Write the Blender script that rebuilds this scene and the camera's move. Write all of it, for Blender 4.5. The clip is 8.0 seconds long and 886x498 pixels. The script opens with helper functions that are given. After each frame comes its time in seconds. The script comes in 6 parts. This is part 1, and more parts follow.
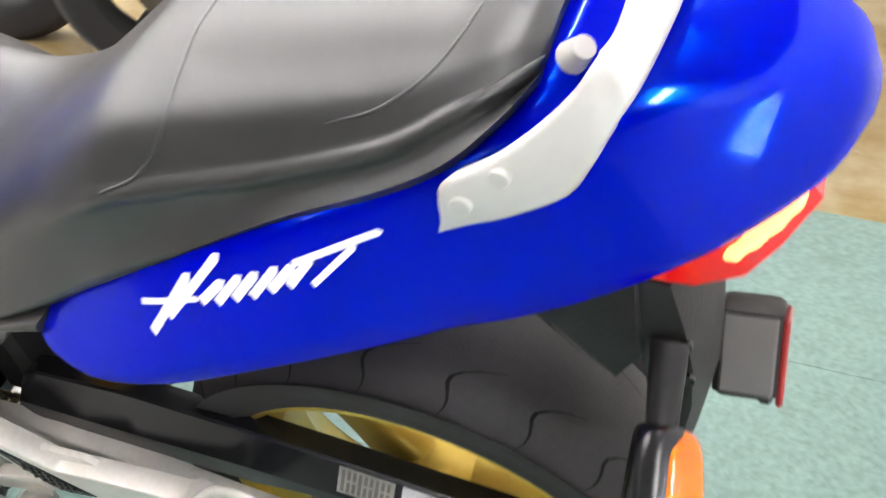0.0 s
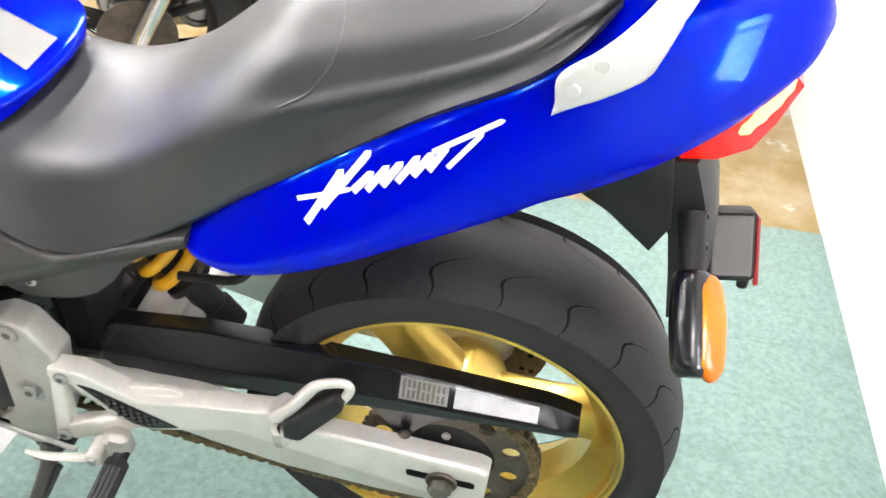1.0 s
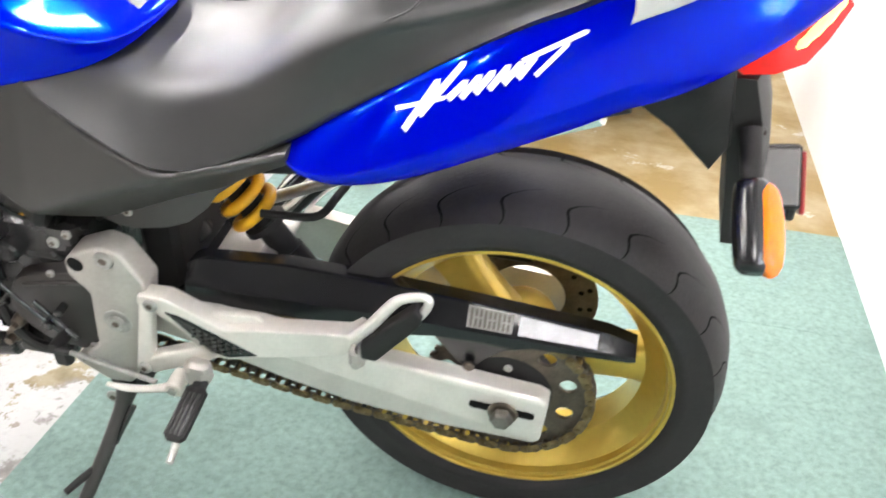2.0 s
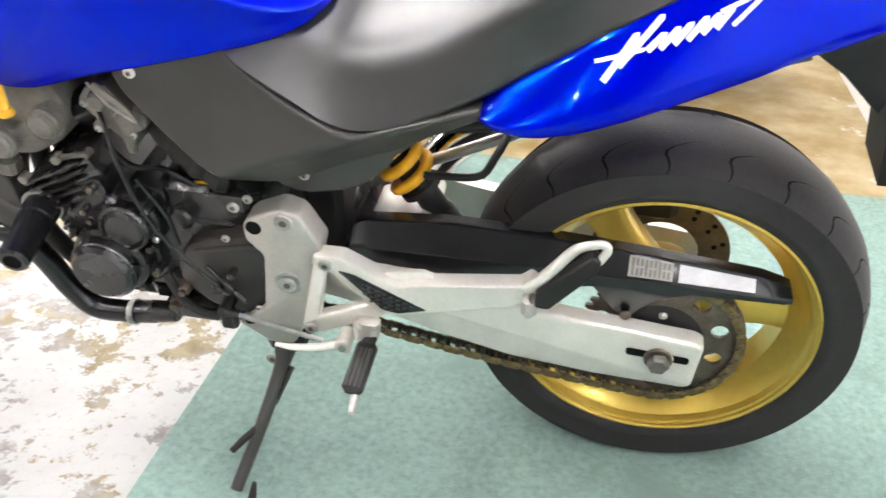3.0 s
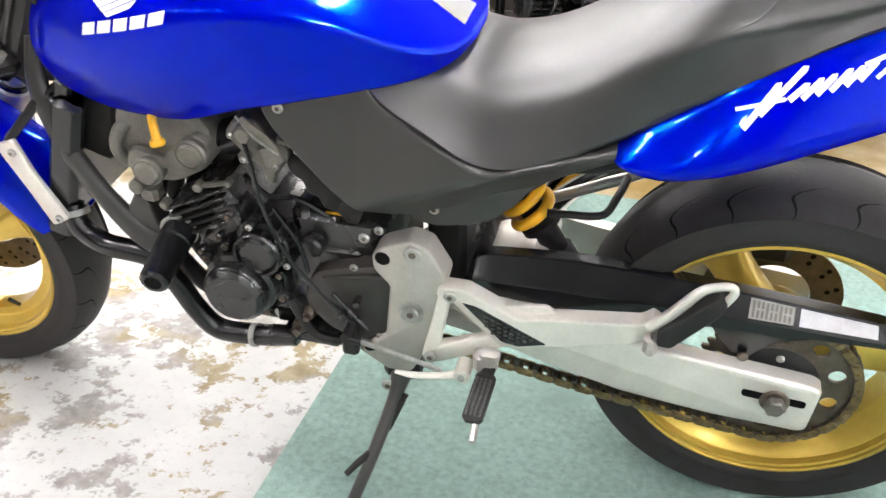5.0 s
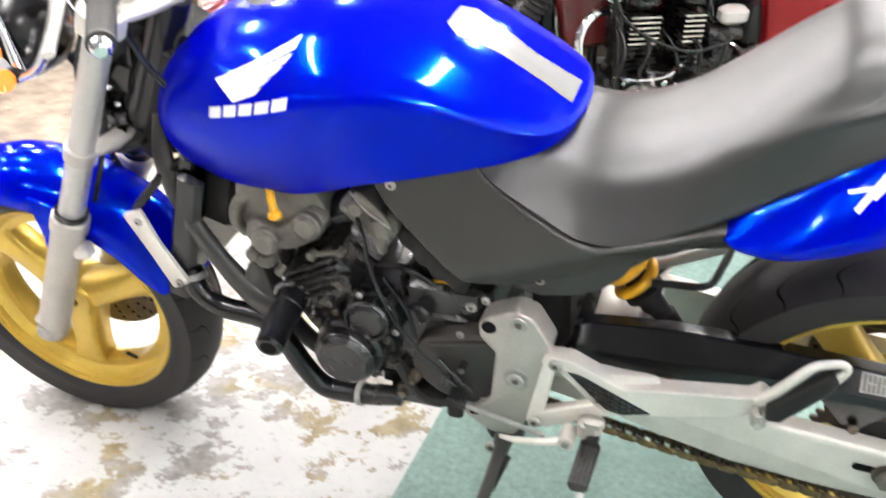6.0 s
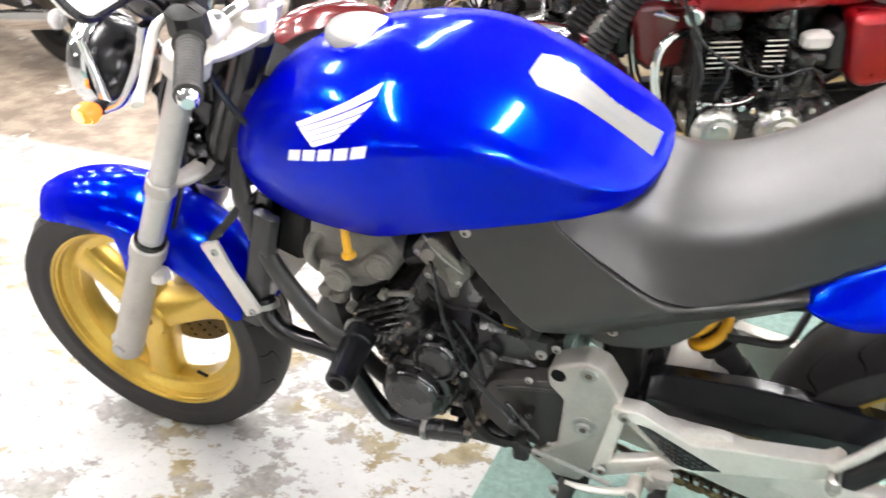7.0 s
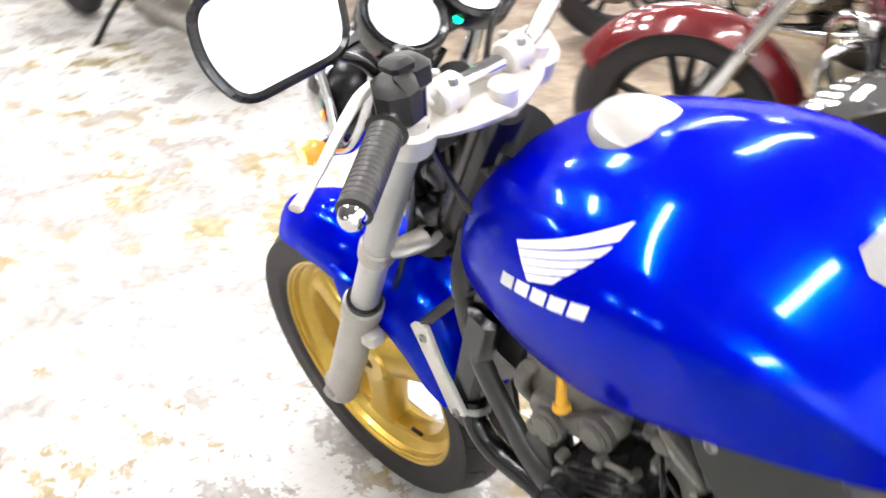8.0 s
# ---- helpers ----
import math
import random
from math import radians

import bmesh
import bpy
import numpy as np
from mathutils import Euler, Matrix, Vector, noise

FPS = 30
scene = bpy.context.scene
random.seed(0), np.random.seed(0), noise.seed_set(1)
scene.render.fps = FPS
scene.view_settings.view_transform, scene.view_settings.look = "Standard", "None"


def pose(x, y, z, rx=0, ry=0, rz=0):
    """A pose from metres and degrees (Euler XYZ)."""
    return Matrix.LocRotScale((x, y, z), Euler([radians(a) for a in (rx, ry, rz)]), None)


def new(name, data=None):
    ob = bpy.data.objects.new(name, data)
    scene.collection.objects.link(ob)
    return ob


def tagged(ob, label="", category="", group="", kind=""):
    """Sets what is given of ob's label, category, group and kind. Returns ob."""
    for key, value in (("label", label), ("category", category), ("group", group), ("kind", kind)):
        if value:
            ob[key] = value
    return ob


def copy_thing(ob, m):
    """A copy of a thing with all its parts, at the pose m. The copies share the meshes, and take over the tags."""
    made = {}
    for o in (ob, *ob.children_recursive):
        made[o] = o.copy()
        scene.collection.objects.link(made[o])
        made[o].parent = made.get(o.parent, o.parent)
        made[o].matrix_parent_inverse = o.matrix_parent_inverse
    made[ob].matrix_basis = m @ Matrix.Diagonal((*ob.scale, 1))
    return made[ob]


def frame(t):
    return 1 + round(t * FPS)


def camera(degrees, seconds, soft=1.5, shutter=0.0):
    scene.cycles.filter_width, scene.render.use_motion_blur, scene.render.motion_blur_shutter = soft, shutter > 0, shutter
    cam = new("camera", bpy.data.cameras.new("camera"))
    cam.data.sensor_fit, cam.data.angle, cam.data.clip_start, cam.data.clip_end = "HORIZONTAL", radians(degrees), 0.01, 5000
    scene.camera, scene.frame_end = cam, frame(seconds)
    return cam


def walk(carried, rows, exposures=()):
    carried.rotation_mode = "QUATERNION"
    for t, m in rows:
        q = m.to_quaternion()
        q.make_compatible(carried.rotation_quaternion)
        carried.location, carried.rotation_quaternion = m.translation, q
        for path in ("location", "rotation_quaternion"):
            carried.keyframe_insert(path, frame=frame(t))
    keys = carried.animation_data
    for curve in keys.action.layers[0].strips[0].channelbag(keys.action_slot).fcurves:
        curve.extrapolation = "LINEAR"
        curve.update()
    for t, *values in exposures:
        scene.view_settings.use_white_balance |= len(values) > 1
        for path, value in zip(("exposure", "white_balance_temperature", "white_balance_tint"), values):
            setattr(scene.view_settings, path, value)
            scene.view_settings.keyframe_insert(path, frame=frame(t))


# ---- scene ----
from mathutils.bvhtree import BVHTree as BVH

cam = camera(51.3, 8.0, shutter=0.5)
PATH = [
    (0.0, 0.238, -0.629, 1.187, 50.40, 0.46, 19.52),
    (0.5, 0.157, -0.831, 1.186, 54.32, -1.46, 11.24),
    (1.0, 0.128, -0.944, 1.182, 56.03, -2.63, 11.68),
    (1.2, 0.140, -0.988, 1.174, 57.50, -2.84, 12.16),
    (2.5, -0.016, -1.181, 1.056, 60.10, -3.21, 11.64),
    (3.0, -0.126, -1.241, 1.060, 59.84, -1.91, 10.84),
    (3.5, -0.175, -1.250, 1.060, 60.59, -2.78, 11.12),
    (4.0, -0.195, -1.263, 1.065, 60.73, -3.02, 11.85),
    (4.5, -0.207, -1.276, 1.075, 61.33, -2.25, 13.45),
    (5.8, -0.244, -1.311, 1.128, 62.38, -0.72, 17.77),
    (6.0, -0.255, -1.304, 1.153, 63.07, 0.17, 19.11),
    (6.5, -0.271, -1.304, 1.183, 64.50, 0.73, 20.05),
    (7.0, -0.286, -1.275, 1.221, 62.54, 0.11, 23.32),
    (7.5, -0.328, -1.123, 1.272, 61.36, 3.30, 32.55),
    (8.0, -0.391, -0.862, 1.277, 58.83, -0.42, 47.97),
]
walk(cam, [(t, pose(x, y, z, rx, ry, rz)) for t, x, y, z, rx, ry, rz in PATH], [(0.0, -0.28), (0.5, 0.06), (1.0, 0.18), (2.5, 0.18), (3.5, 0.12), (6.0, 0.08), (7.0, 0.0), (8.0, -0.15)])

# ---- world and light ----
world = bpy.data.worlds.new("world")
scene.world = world
world.use_nodes = True
world.node_tree.nodes["Background"].inputs[0].default_value = (0.9, 0.95, 1.0, 1)
world.node_tree.nodes["Background"].inputs[1].default_value = 0.15
TUBE_POWER = 140.0


# ---- materials ----
def material(name, color, rough=0.5, metal=0.0, coat=0.0, coat_rough=0.04, var=0.15, scale=12.0, bump=0.0, bump_scale=200.0, spec=0.5, emit=None, power=0.0, tint=None, wear=None, wear_amount=0.5, wear_scale=9.0):
    """A procedural surface: two scales of colour variation, roughness variation, fine bump, optional worn patches."""
    m = bpy.data.materials.new(name)
    m.use_nodes = True
    nt = m.node_tree
    b = nt.nodes["Principled BSDF"]
    b.inputs["Metallic"].default_value = metal
    b.inputs["Coat Weight"].default_value = coat
    b.inputs["Coat Roughness"].default_value = coat_rough
    if tint:
        b.inputs["Specular Tint"].default_value = tuple(tint) + (1,)
    b.inputs["Specular IOR Level"].default_value = spec
    tc = nt.nodes.new("ShaderNodeTexCoord")

    def noise_tex(sc, detail=4.0):
        n = nt.nodes.new("ShaderNodeTexNoise")
        n.inputs["Scale"].default_value = sc
        n.inputs["Detail"].default_value = detail
        nt.links.new(tc.outputs["Object"], n.inputs["Vector"])
        return n

    def mixed(fac, a, c, blend="MIX"):
        x = nt.nodes.new("ShaderNodeMix")
        x.data_type, x.blend_type = "RGBA", blend
        for s, v in ((0, fac), (6, a), (7, c)):
            if isinstance(v, (tuple, float, int)):
                x.inputs[s].default_value = v
            else:
                nt.links.new(v, x.inputs[s])
        return x.outputs[2]

    def ramp(src, lo, hi):
        r = nt.nodes.new("ShaderNodeMapRange")
        r.inputs[1].default_value, r.inputs[2].default_value = lo, hi
        nt.links.new(src, r.inputs[0])
        return r.outputs[0]

    n1, n2 = noise_tex(scale), noise_tex(scale * 9)
    dark = tuple(max(0, v * (1 - var)) for v in color) + (1,)
    light = tuple(min(1, v * (1 + var)) for v in color) + (1,)
    base = mixed(ramp(n1.outputs["Fac"], 0.3, 0.7), dark, light)
    base = mixed(0.35, base, mixed(ramp(n2.outputs["Fac"], 0.3, 0.7), dark, light))
    if wear is not None:
        w = noise_tex(wear_scale, 8.0)
        base = mixed(ramp(w.outputs["Fac"], 1 - wear_amount - 0.04, 1 - wear_amount + 0.04), base, tuple(wear) + (1,))
    nt.links.new(base, b.inputs["Base Color"])
    rr = nt.nodes.new("ShaderNodeMapRange")
    rr.inputs[3].default_value, rr.inputs[4].default_value = max(0.02, rough * 0.85), min(1, rough * 1.15)
    nt.links.new(n1.outputs["Fac"], rr.inputs[0])
    nt.links.new(rr.outputs[0], b.inputs["Roughness"])
    if bump:
        bn = nt.nodes.new("ShaderNodeBump")
        bn.inputs["Strength"].default_value = bump
        bn.inputs["Distance"].default_value = 0.002
        nb = noise_tex(bump_scale, 3.0)
        nt.links.new(nb.outputs["Fac"], bn.inputs["Height"])
        nt.links.new(bn.outputs[0], b.inputs["Normal"])
    if emit:
        b.inputs["Emission Color"].default_value = tuple(emit) + (1,)
        b.inputs["Emission Strength"].default_value = power
    return m




def metallic_paint(name, pigment, flake, flake_rough=0.15, share=0.20, coat=0.21):
    """A deep pigment with bright metal flake in it, under a smooth clear coat with a faint ripple."""
    m = bpy.data.materials.new(name)
    m.use_nodes = True
    nt = m.node_tree
    a = nt.nodes["Principled BSDF"]
    b = nt.nodes.new("ShaderNodeBsdfPrincipled")
    mix = nt.nodes.new("ShaderNodeMixShader")
    tc = nt.nodes.new("ShaderNodeTexCoord")

    def nz(sc):
        n = nt.nodes.new("ShaderNodeTexNoise")
        n.inputs["Scale"].default_value, n.inputs["Detail"].default_value = sc, 3.0
        nt.links.new(tc.outputs["Object"], n.inputs["Vector"])
        return n.outputs["Fac"]

    for p, colour in ((a, pigment), (b, flake)):
        p.inputs["Base Color"].default_value = tuple(colour) + (1,)
        p.inputs["Coat Weight"].default_value, p.inputs["Coat Roughness"].default_value = coat, 0.012
    a.inputs["Specular IOR Level"].default_value, a.inputs["Roughness"].default_value = 0.0, 0.6
    b.inputs["Metallic"].default_value = 1.0
    glint = nt.nodes.new("ShaderNodeMapRange")
    glint.inputs[3].default_value, glint.inputs[4].default_value = flake_rough * 0.8, flake_rough * 1.25
    nt.links.new(nz(900.0), glint.inputs[0])
    nt.links.new(glint.outputs[0], b.inputs["Roughness"])
    amount = nt.nodes.new("ShaderNodeMapRange")
    amount.inputs[3].default_value, amount.inputs[4].default_value = share * 0.8, share * 1.2
    nt.links.new(nz(9.0), amount.inputs[0])
    nt.links.new(amount.outputs[0], mix.inputs[0])
    ripple = nt.nodes.new("ShaderNodeBump")
    ripple.inputs["Strength"].default_value, ripple.inputs["Distance"].default_value = 0.03, 0.002
    nt.links.new(nz(30.0), ripple.inputs["Height"])
    for p in (a, b):
        nt.links.new(ripple.outputs[0], p.inputs["Coat Normal"])
    nt.links.new(a.outputs[0], mix.inputs[1])
    nt.links.new(b.outputs[0], mix.inputs[2])
    nt.links.new(mix.outputs[0], nt.nodes["Material Output"].inputs[0])
    return m


BLUE = metallic_paint("blue_paint", (0.0, 0.0003, 0.35), (0.0, 0.07, 0.76))
SEAT = material("seat_vinyl", (0.0115, 0.0112, 0.0110), 0.39, var=0.3, scale=9, bump=0.16, bump_scale=1400, spec=0.82)
GREY = material("grey_plastic", (0.030, 0.0285, 0.0265), 0.36, var=0.1, bump=0.08, bump_scale=1300, spec=0.45)
BLACK = material("black_plastic", (0.006, 0.006, 0.007), 0.24, var=0.3, spec=0.5)
MATT = material("matt_black", (0.011, 0.010, 0.010), 0.55, var=0.35, bump=0.2, bump_scale=250, spec=0.3)
RUBBER = material("tyre_rubber", (0.022, 0.0195, 0.020), 0.58, var=0.3, bump=0.25, bump_scale=300, spec=0.3)
GROOVE = material("groove_rubber", (0.005, 0.005, 0.005), 0.9, spec=0.1)
GOLD = material("gold_paint", (0.58, 0.40, 0.075), 0.34, 0.75, coat=0.25, var=0.12, scale=9, bump=0.05, bump_scale=500)
ALU = material("cast_aluminium", (0.66, 0.620, 0.570), 0.42, 0.5, var=0.10, scale=20, bump=0.12, bump_scale=600)
SILVER = material("silver_paint", (0.50, 0.485, 0.455), 0.38, 0.25, var=0.05, bump=0.05)
CHROME = material("chrome", (0.85, 0.85, 0.85), 0.08, 1.0, var=0.04)
PLATE = material("dull_cast_alloy", (0.40, 0.375, 0.340), 0.42, 0.5, var=0.12, scale=20, bump=0.15, bump_scale=500)
SATIN = material("satin_alloy", (0.46, 0.45, 0.43), 0.30, 0.6, var=0.08)
STEEL = material("bolt_steel", (0.36, 0.35, 0.33), 0.38, 0.8, var=0.3, scale=80)
ENGINE = material("engine_black", (0.014, 0.013, 0.013), 0.27, 0.2, var=0.5, scale=25, bump=0.25, bump_scale=160, spec=0.8)
HEADM = material("engine_grey", (0.135, 0.125, 0.108), 0.42, 0.4, var=0.35, scale=30, bump=0.25, bump_scale=260)
BROWN = material("sprocket_cover", (0.020, 0.0165, 0.0145), 0.45, var=0.3, bump=0.15, bump_scale=300)
YELLOW = material("yellow_spring", (0.72, 0.36, 0.012), 0.35, var=0.15)
CHAIN = material("chain_steel", (0.20, 0.145, 0.075), 0.38, 0.85, var=0.6, scale=60)
RUST = material("sprocket_steel", (0.10, 0.080, 0.062), 0.42, 0.6, var=0.5, scale=40)
DAYLIGHT = material("daylight_outside", (0.8, 0.8, 0.8), 0.9, var=0.05, emit=(0.86, 0.94, 1.0), power=15.0)
PANE = material("window_glass", (1.0, 1.0, 1.0), 0.01, var=0.0)
PANE.node_tree.nodes["Principled BSDF"].inputs["Transmission Weight"].default_value = 1.0
RED = material("red_lens", (0.42, 0.003, 0.003), 0.12, coat=0.4, emit=(1, 0.01, 0.005), power=0.40)
RED_DULL = material("red_reflector", (0.30, 0.02, 0.02), 0.3, coat=0.3)
AMBER = material("amber_lens", (0.74, 0.155, 0.001), 0.16, coat=0.15)
AMBER_LIT = material("amber_lit", (0.6, 0.10, 0.01), 0.15, emit=(1, 0.22, 0.03), power=1.8)
LAMP_HOT = material("lit_lamp_glass", (0.9, 0.3, 0.1), 0.15, emit=(1, 0.45, 0.16), power=3.0)
GREEN_LIT = material("green_lit", (0.0, 0.6, 0.3), 0.2, emit=(0.0, 1.0, 0.4), power=4.0)
DECAL = material("white_decal", (0.78, 0.78, 0.80), 0.35, var=0.03)
DECAL_GREY = material("grey_decal", (0.15, 0.148, 0.143), 0.4, 0.2, var=0.08, scale=30)
PAPER = material("label_paper", (0.52, 0.51, 0.52), 0.45, var=0.2, scale=40)
PAPER_GREY = material("label_foil", (0.26, 0.25, 0.235), 0.4, 0.3, var=0.3, scale=60)
MIRROR = material("mirror_glass", (0.9, 0.9, 0.9), 0.03, 1.0, var=0.01)
GLASS_DIAL = material("dial_glass", (0.75, 0.76, 0.78), 0.08, coat=1.0)
GREYSEAT = material("grey_vinyl", (0.30, 0.30, 0.29), 0.5, var=0.1, bump=0.15, bump_scale=500)
CASE = material("polished_case", (0.45, 0.44, 0.42), 0.25, 0.8, var=0.15, scale=30)
REDPAINT = material("red_paint", (0.30, 0.003, 0.008), 0.28, 0.6, coat=0.6, var=0.06)
MAROON = material("maroon_paint", (0.12, 0.008, 0.01), 0.2, 0.2, coat=1.0, var=0.06)
CARPET = material("green_carpet", (0.195, 0.278, 0.252), 0.95, var=0.26, scale=95, bump=1.0, bump_scale=420, spec=0.1, wear=(0.158, 0.225, 0.206), wear_amount=0.38, wear_scale=2.6)
WALLD = material("grey_wall", (0.16, 0.157, 0.152), 0.8, var=0.1, scale=2)
WALLW = material("white_wall", (0.88, 0.88, 0.88), 0.7, var=0.03, scale=2)
CEIL = material("ceiling_grey", (0.20, 0.20, 0.20), 0.9, var=0.03)
TUBE = material("fluorescent_tube", (1, 1, 1), 0.5, emit=(1.0, 0.965, 0.955), power=TUBE_POWER)


def floor_material():
    """White painted concrete, worn through in patches to grey and ochre; older ochre paint towards the back, browner
    towards -x with the shade under the parked bikes in its colour.
    """
    m = bpy.data.materials.new("painted_concrete")
    m.use_nodes = True
    nt = m.node_tree
    b = nt.nodes["Principled BSDF"]
    tc = nt.nodes.new("ShaderNodeTexCoord")

    def nz(sc, det, rough=0.6):
        n = nt.nodes.new("ShaderNodeTexNoise")
        n.inputs["Scale"].default_value, n.inputs["Detail"].default_value, n.inputs["Roughness"].default_value = sc, det, rough
        nt.links.new(tc.outputs["Object"], n.inputs["Vector"])
        return n.outputs["Fac"]

    def rng(src, lo, hi):
        r = nt.nodes.new("ShaderNodeMapRange")
        r.inputs[1].default_value, r.inputs[2].default_value = lo, hi
        nt.links.new(src, r.inputs[0])
        return r.outputs[0]

    def mix(f, a, c):
        x = nt.nodes.new("ShaderNodeMix")
        x.data_type = "RGBA"
        for s, v in ((0, f), (6, a), (7, c)):
            if isinstance(v, (tuple, float)):
                x.inputs[s].default_value = v
            else:
                nt.links.new(v, x.inputs[s])
        return x.outputs[2]

    paint = mix(rng(nz(3.0, 5), 0.35, 0.65), (0.34, 0.336, 0.328, 1), (0.43, 0.426, 0.418, 1))
    paint = mix(rng(nz(60.0, 4), 0.55, 0.75), paint, (0.33, 0.325, 0.315, 1))
    grey = mix(rng(nz(40.0, 6), 0.35, 0.65), (0.165, 0.155, 0.143, 1), (0.265, 0.254, 0.236, 1))
    old = mix(rng(nz(22.0, 6), 0.38, 0.62), (0.165, 0.122, 0.048, 1), (0.27, 0.232, 0.138, 1))
    under = mix(rng(nz(2.6, 5), 0.50, 0.56), grey, old)
    broad = nt.nodes.new("ShaderNodeMath")
    broad.operation = "MULTIPLY_ADD"
    nt.links.new(nz(0.9, 2), broad.inputs[0])
    broad.inputs[1].default_value = 0.30
    nt.links.new(nz(7.5, 10, 0.72), broad.inputs[2])
    worn = mix(rng(broad.outputs[0], 0.664, 0.690), paint, under)
    worn = mix(rng(nz(26.0, 9, 0.72), 0.588, 0.606), worn, under)
    ochre = mix(rng(nz(6.0, 8), 0.4, 0.62), (0.23, 0.155, 0.045, 1), (0.36, 0.29, 0.17, 1))
    # dark brown floor, with shade under the far parked bikes put into its colour
    brown = mix(rng(nz(9.0, 8), 0.4, 0.62), (0.13, 0.095, 0.07, 1), (0.27, 0.22, 0.165, 1))
    sep = nt.nodes.new("ShaderNodeSeparateXYZ")
    nt.links.new(tc.outputs["Object"], sep.inputs[0])
    bare = mix(rng(sep.outputs["X"], -1.6, -2.4), ochre, brown)
    bare = mix(rng(nz(4.0, 9, 0.7), 0.60, 0.64), bare, (0.47, 0.45, 0.42, 1))
    nt.links.new(mix(rng(sep.outputs["Y"], 1.06, 1.10), worn, bare), b.inputs["Base Color"])
    b.inputs["Roughness"].default_value = 0.55
    bn = nt.nodes.new("ShaderNodeBump")
    bn.inputs["Strength"].default_value, bn.inputs["Distance"].default_value = 0.35, 0.004
    nt.links.new(nz(14, 10), bn.inputs["Height"])
    nt.links.new(bn.outputs[0], b.inputs["Normal"])
    return m


FLOOR = floor_material()


# ---- shape helpers: each returns (vertices, faces) ----
def spline(points, n):
    """n points along a Catmull-Rom curve through the given points."""
    p = np.array(points, float)
    p = np.vstack([2 * p[0] - p[1], p, 2 * p[-1] - p[-2]])
    k = len(p) - 3
    out = []
    for i in range(n):
        u = i / (n - 1) * k
        j = min(int(u), k - 1)
        t = u - j
        a, b, c, d = p[j:j + 4]
        out.append(0.5 * (2 * b + (c - a) * t + (2 * a - 5 * b + 4 * c - d) * t * t + (3 * b - a - 3 * c + d) * t ** 3))
    return np.array(out)


def rings_to_geo(rings, closed=True, caps=True, loop=False):
    n, k = len(rings), len(rings[0])
    v = [tuple(q) for r in rings for q in r]
    f = []
    for i in range(n if loop else n - 1):
        a, b = i * k, ((i + 1) % n) * k
        for j in range(k if closed else k - 1):
            j2 = (j + 1) % k
            f.append((a + j, a + j2, b + j2, b + j))
    if caps and not loop:
        f.append(tuple(reversed(range(k))))
        f.append(tuple(range((n - 1) * k, n * k)))
    return v, f


def tube(points, r, n=10, smooth=0, flat=1.0, up=(0, 0, 1)):
    """A round bar along the points; r a number or one per point; flat squeezes it along its second axis."""
    p = spline(points, smooth) if smooth else np.array(points, float)
    rr = np.full(len(p), r) if np.isscalar(r) else np.interp(np.linspace(0, 1, len(p)), np.linspace(0, 1, len(r)), r)
    rings, side = [], None
    for i in range(len(p)):
        d = p[min(i + 1, len(p) - 1)] - p[max(i - 1, 0)]
        d = d / (np.linalg.norm(d) + 1e-9)
        if side is None:
            side = np.cross(d, up)
            if np.linalg.norm(side) < 1e-3:
                side = np.cross(d, (1, 0, 0))
        side = side - d * (side @ d)
        side /= np.linalg.norm(side)
        o = np.cross(side, d)
        rings.append([p[i] + rr[i] * (math.cos(a) * side + flat * math.sin(a) * o) for a in np.linspace(0, 2 * math.pi, n, endpoint=False)])
    return rings_to_geo(rings)


def lathe(profile, n=48, center=(0, 0, 0), closed=False, full=True):
    """Turns a profile of (radius, y) round the y axis."""
    rings = []
    for a in np.linspace(0, 2 * math.pi, n, endpoint=False):
        rings.append([(center[0] + r * math.cos(a), center[1] + y, center[2] + r * math.sin(a)) for r, y in profile])
    return rings_to_geo(rings, closed=closed, caps=False, loop=True)


def drum(a, b, r, r2=None, n=24, bevel=0.0):
    """A round boss from a to b with chamfered ends."""
    a, b = np.array(a, float), np.array(b, float)
    r2 = r if r2 is None else r2
    d = (b - a) / np.linalg.norm(b - a)
    if bevel:
        pts = [a, a + d * bevel, b - d * bevel, b]
        rad = [r - bevel, r, r2, r2 - bevel]
    else:
        pts, rad = [a, b], [r, r2]
    side = np.cross(d, (0, 0, 1) if abs(d[2]) < 0.9 else (1, 0, 0))
    side /= np.linalg.norm(side)
    o = np.cross(side, d)
    rings = [[q + s * (math.cos(t) * side + math.sin(t) * o) for t in np.linspace(0, 2 * math.pi, n, endpoint=False)] for q, s in zip(pts, rad)]
    return rings_to_geo(rings)


def plate(outline, y0, y1, bevel=0.004, bulge=0.0):
    """A plate cut to an outline in x and z, from y0 (outer face) to y1, with a chamfered outer edge."""
    o = np.array(outline, float)
    area = 0.5 * np.sum(o[:, 0] * np.roll(o[:, 1], -1) - np.roll(o[:, 0], -1) * o[:, 1])
    if area < 0:
        o = o[::-1]
    t = np.roll(o, -1, 0) - np.roll(o, 1, 0)
    t /= np.linalg.norm(t, axis=1)[:, None] + 1e-9
    inward = np.stack([-t[:, 1], t[:, 0]], 1)
    sgn = 1 if y1 > y0 else -1
    rings = []
    for off, y in ((bevel, y0), (bevel * 0.3, y0 + sgn * bevel * 0.35), (0, y0 + sgn * bevel), (0, y1)):
        q = o + inward * off
        rings.append([(x, y, z) for x, z in q])
    return rings_to_geo(rings)


